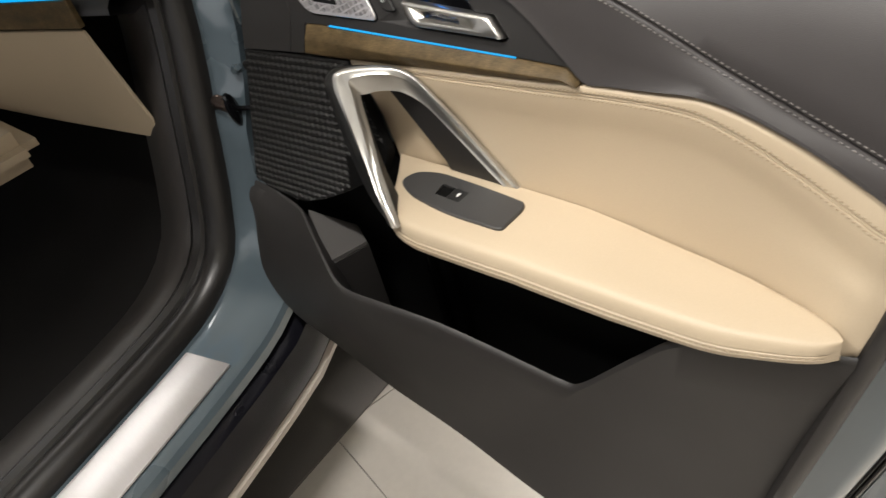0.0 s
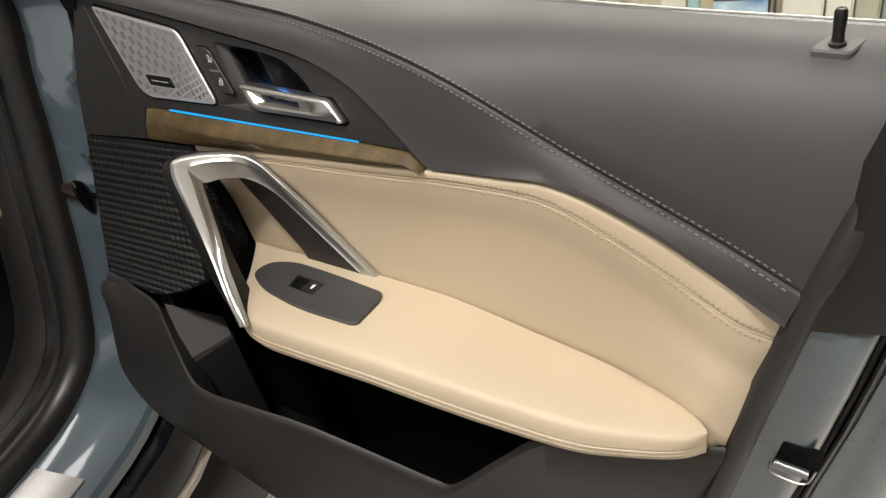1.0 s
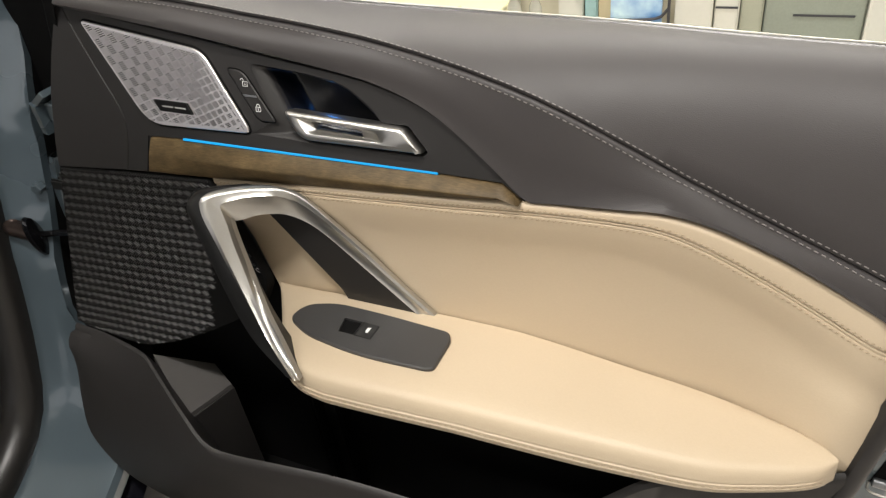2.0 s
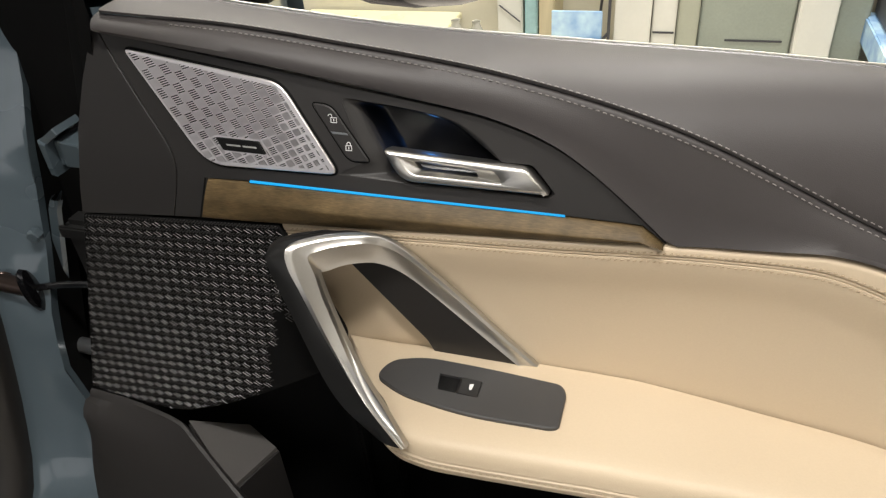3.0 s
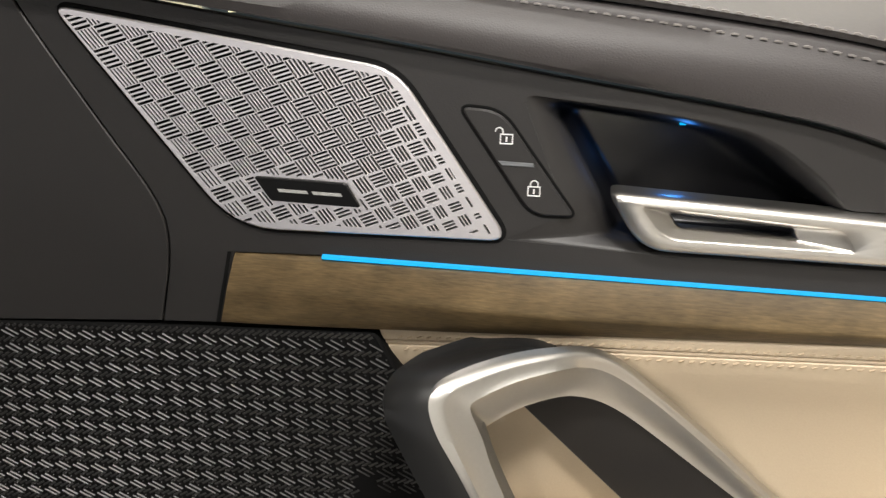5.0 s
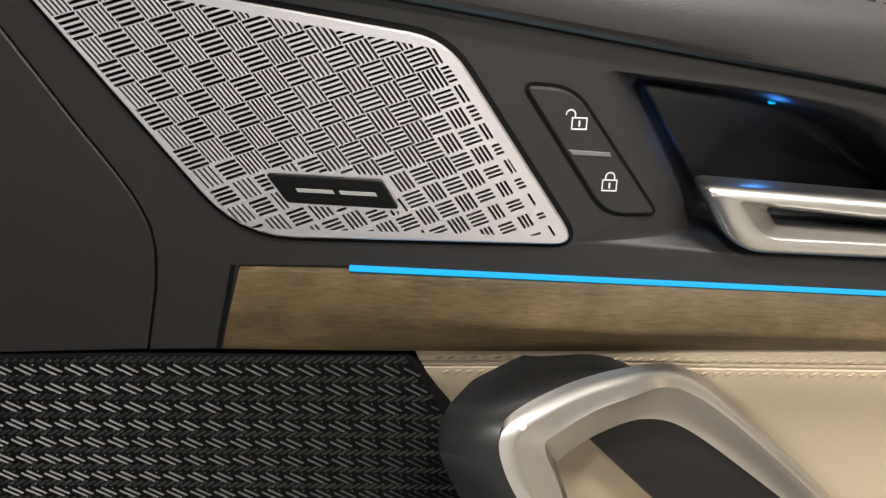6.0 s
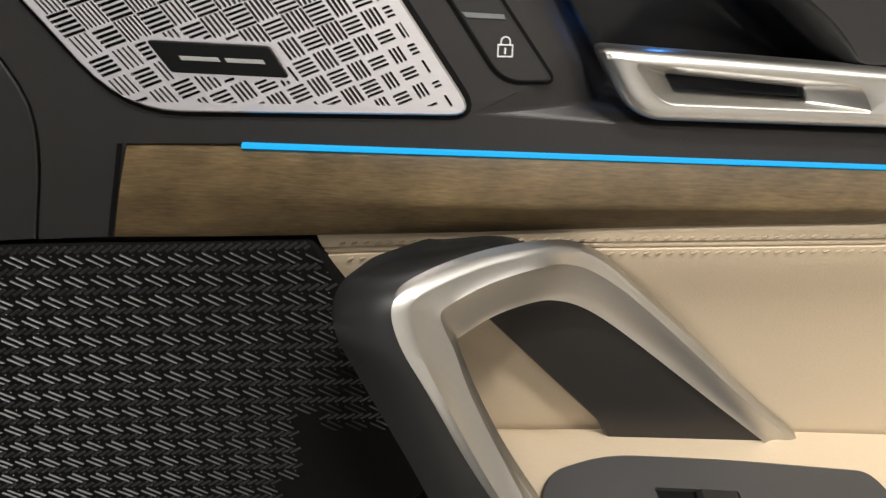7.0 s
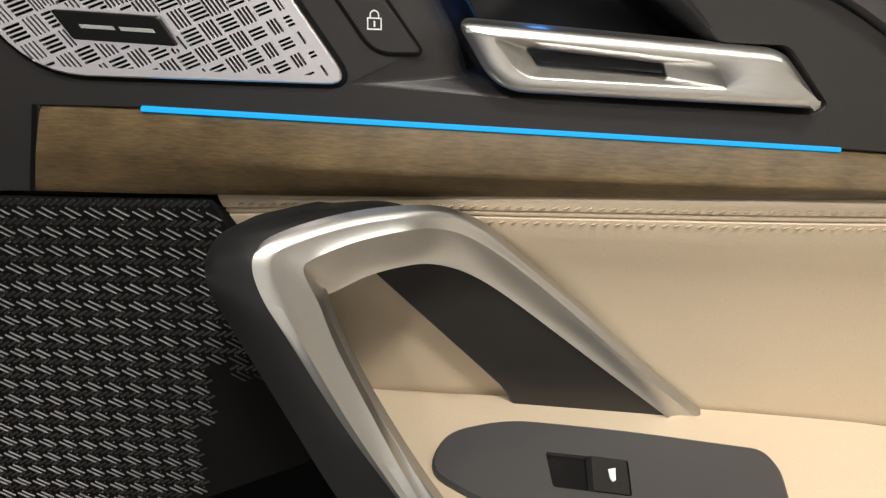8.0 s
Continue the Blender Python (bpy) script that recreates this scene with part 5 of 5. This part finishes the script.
for lx, ly, sx, sy, w in LAMPS:
    lamp = thing("ceiling_light", (lx, ly, CEIL - 0.04), "white rectangular ceiling light", "ceiling light", "showroom ceiling lights")
    bm = bmesh.new()
    for x0, x1, y0, y1 in ((-sx / 2 - 0.03, sx / 2 + 0.03, -sy / 2 - 0.03, -sy / 2), (-sx / 2 - 0.03, sx / 2 + 0.03, sy / 2, sy / 2 + 0.03), (-sx / 2 - 0.03, -sx / 2, -sy / 2, sy / 2), (sx / 2, sx / 2 + 0.03, -sy / 2, sy / 2)):
        box(bm, lx + x0, lx + x1, ly + y0, ly + y1, CEIL - 0.05, CEIL)
    part("frame", bm, CEILING_PAINT, lamp, smooth=False)
    bm = bmesh.new()
    box(bm, lx - sx / 2, lx + sx / 2, ly - sy / 2, ly + sy / 2, CEIL - 0.04, CEIL - 0.03)
    part("diffuser", bm, LAMP_GLOW, lamp, smooth=False)

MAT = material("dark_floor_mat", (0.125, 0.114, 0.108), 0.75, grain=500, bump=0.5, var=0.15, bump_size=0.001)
bm = bmesh.new()
box(bm, -2.6, 0.0, -2.2, 2.2, 0.0, 0.005, 0.002)
mat_ob = single("floor_mat", bm, MAT, "dark grey floor mat laid under the car", "floor mat", smooth=False)
mat_ob.matrix_world = Matrix.Translation((-0.315, -0.1, 0)) @ Matrix.Rotation(math.radians(4), 4, "Z")

DARK_GREY = material("dark_grey_plastic", (0.05, 0.05, 0.055), 0.45, grain=300, bump=0.1)
AQUA = material("pale_aqua_gloss", (0.36, 0.56, 0.56), 0.25, grain=60, bump=0.02, var=0.15, broad=9)
PALE_GREEN = material("pale_green_panel", (0.42, 0.43, 0.33), 0.4, grain=120, bump=0.04, var=0.06)
CREAM_TOP = material("cream_bench_top", (0.72, 0.69, 0.46), 0.3, grain=80, bump=0.02, var=0.05)
VASE_GLAZE = material("pale_grey_glaze", (0.46, 0.45, 0.38), 0.12, grain=60, bump=0.03, var=0.12, coat=0.6)
TAN = material("pale_wood_panel", (0.56, 0.48, 0.30), 0.5, grain=90, bump=0.1, var=0.15, stretch=(1, 1, 0.1))


def column(x0, x1, y0, y1, mat, label, name="column"):
    bm = bmesh.new()
    box(bm, x0, x1, y0, y1, 0, CEIL, 0.006)
    return single(name, bm, mat, label, "column", kind="structure")


column(0.064, 0.205, 2.50, 2.74, WHITE_PAINT, "cream painted square column by the wall")
column(0.735, 0.865, 2.50, 2.74, WHITE_PAINT, "cream painted square column by the wall")
column(-0.245, -0.180, 2.52, 2.74, TAN, "pale wood-clad post by the wall")
column(-0.312, -0.258, 2.56, 2.74, AQUA, "pale aqua glossy post by the wall")


def cupboard(x0, x1, y, splits, mat, label, slot=None):
    """A tall cupboard with a carcass, doors one over another and a dark pull slot."""
    cab = thing("cabinet", ((x0 + x1) / 2, 2.62, 0.0), label, "cabinet")
    bm = bmesh.new()
    box(bm, x0, x1, y + 0.012, 2.74, 0.0, 2.3, 0.004)
    part("body", bm, mat, cab)
    for z0, z1 in zip(splits, splits[1:]):
        bm = bmesh.new()
        box(bm, x0 + 0.006, x1 - 0.006, y, y + 0.0115, z0 + 0.004, z1 - 0.004, 0.002)
        part("door", bm, mat, cab)
    if slot:
        bm = bmesh.new()
        box(bm, slot[0], slot[1], y - 0.004, y - 0.0005, slot[2], slot[2] + 0.008, 0.001)
        part("pull_slot", bm, DARK_GREY, cab, "dark pull slot")


cupboard(0.209, 0.300, 2.515, (0.0, 1.1, 2.28), WHITE_PAINT, "narrow cream cupboard with a dark pull slot", (0.214, 0.296, 0.193))
cupboard(0.303, 0.385, 2.535, (0.0, 1.1, 2.28), PALE_GREEN, "narrow pale green cupboard by the wall")
cupboard(0.388, 0.732, 2.555, (0.0, 1.1, 2.28), GREY_PANEL, "grey-green lacquered cupboard with a dark pull slot", (0.49, 0.70, 0.155))
cupboard(0.870, 0.985, 2.555, (0.0, 1.1, 2.28), GREY_PANEL, "narrow grey-green cupboard beside a cream column")
stand = thing("poster_stand", (-0.06, 2.45, 0.0), "blue poster board on a black easel", "poster stand")
bm = bmesh.new()
box(bm, -0.185, 0.018, 2.48, 2.492, 0.03, 0.285, 0.002)
part("poster", bm, POSTER, stand, "blue and white printed poster")
for run in ([(0.050, 2.47, 0.0), (0.046, 2.47, 0.25), (0.050, 2.50, 1.3)], [(0.046, 2.475, 0.205), (0.030, 2.473, 0.185), (-0.01, 2.472, 0.160), (-0.18, 2.472, 0.150)], [(0.040, 2.50, 0.6), (0.0, 2.62, 0.3), (-0.03, 2.70, 0.0)]):
    bm = bmesh.new()
    tube(bm, glide(run, 12), 0.006)
    part("leg", bm, DARK_GREY, stand, "black easel leg")
bench = thing("low_bench", (-0.9, 2.45, 0.0), "low cream bench with a grey front edge", "bench")
bm = bmesh.new()
box(bm, -1.40, -0.64, 2.26, 2.73, 0.165, 0.195, 0.004)
part("top", bm, CREAM_TOP, bench, "glossy cream bench top")
bm = bmesh.new()
box(bm, -1.39, -0.65, 2.27, 2.72, 0.0, 0.1645, 0.01)
part("base", bm, GREY_PANEL, bench)


def vase(x, y, z, r, h):
    prof = [(0.55, 0.0), (0.62, 0.02), (0.5, 0.12), (0.85, 0.4), (1.0, 0.62), (0.8, 0.85), (0.5, 0.95), (0.58, 1.0), (0.50, 0.995), (0.44, 0.95), (0.72, 0.85), (0.9, 0.62), (0.75, 0.4), (0.35, 0.14), (0.001, 0.12)]
    bm, _ = loft([[Vector((x + r * q * math.cos(a), y + r * q * math.sin(a), z + h * w)) for q, w in prof] for a in (2 * math.pi * k / 24 for k in range(24))], loop=True)
    single("vase", bm, VASE_GLAZE, "glossy pale grey vase standing on the floor", "vase")


vase(-0.575, 2.42, 0.0, 0.035, 0.26)
vase(-0.50, 2.47, 0.0, 0.032, 0.24)
bm = bmesh.new()
box(bm, -0.44, -0.33, 2.60, 2.74, 0.0, 1.2, 0.004)
side = thing("cabinet", (-0.39, 2.67, 0.0), "narrow white cabinet with a slanting handle", "cabinet")
part("body", bm, WHITE_PAINT, side)
bm = bmesh.new()
tube(bm, [(-0.43, 2.594, 0.27), (-0.34, 2.594, 0.20)], 0.003)
part("handle", bm, DARK_GREY, side)
desk = thing("desk", (1.25, 2.3, 0.0), "dark desk pedestal with a blue edge strip", "desk")
bm = bmesh.new()
box(bm, 1.00, 1.6, 2.1, 2.6, 0.26, 0.75, 0.01)
part("pedestal", bm, DARK_GREY, desk)
bm = bmesh.new()
box(bm, 0.97, 1.62, 2.05, 2.62, 0.16, 0.2595, 0.006)
part("base", bm, POSTER, desk, "blue base strip")
bm = bmesh.new()
box(bm, 1.05, 1.55, 2.15, 2.55, 0.0, 0.16)
part("foot", bm, DARK_GREY, desk)
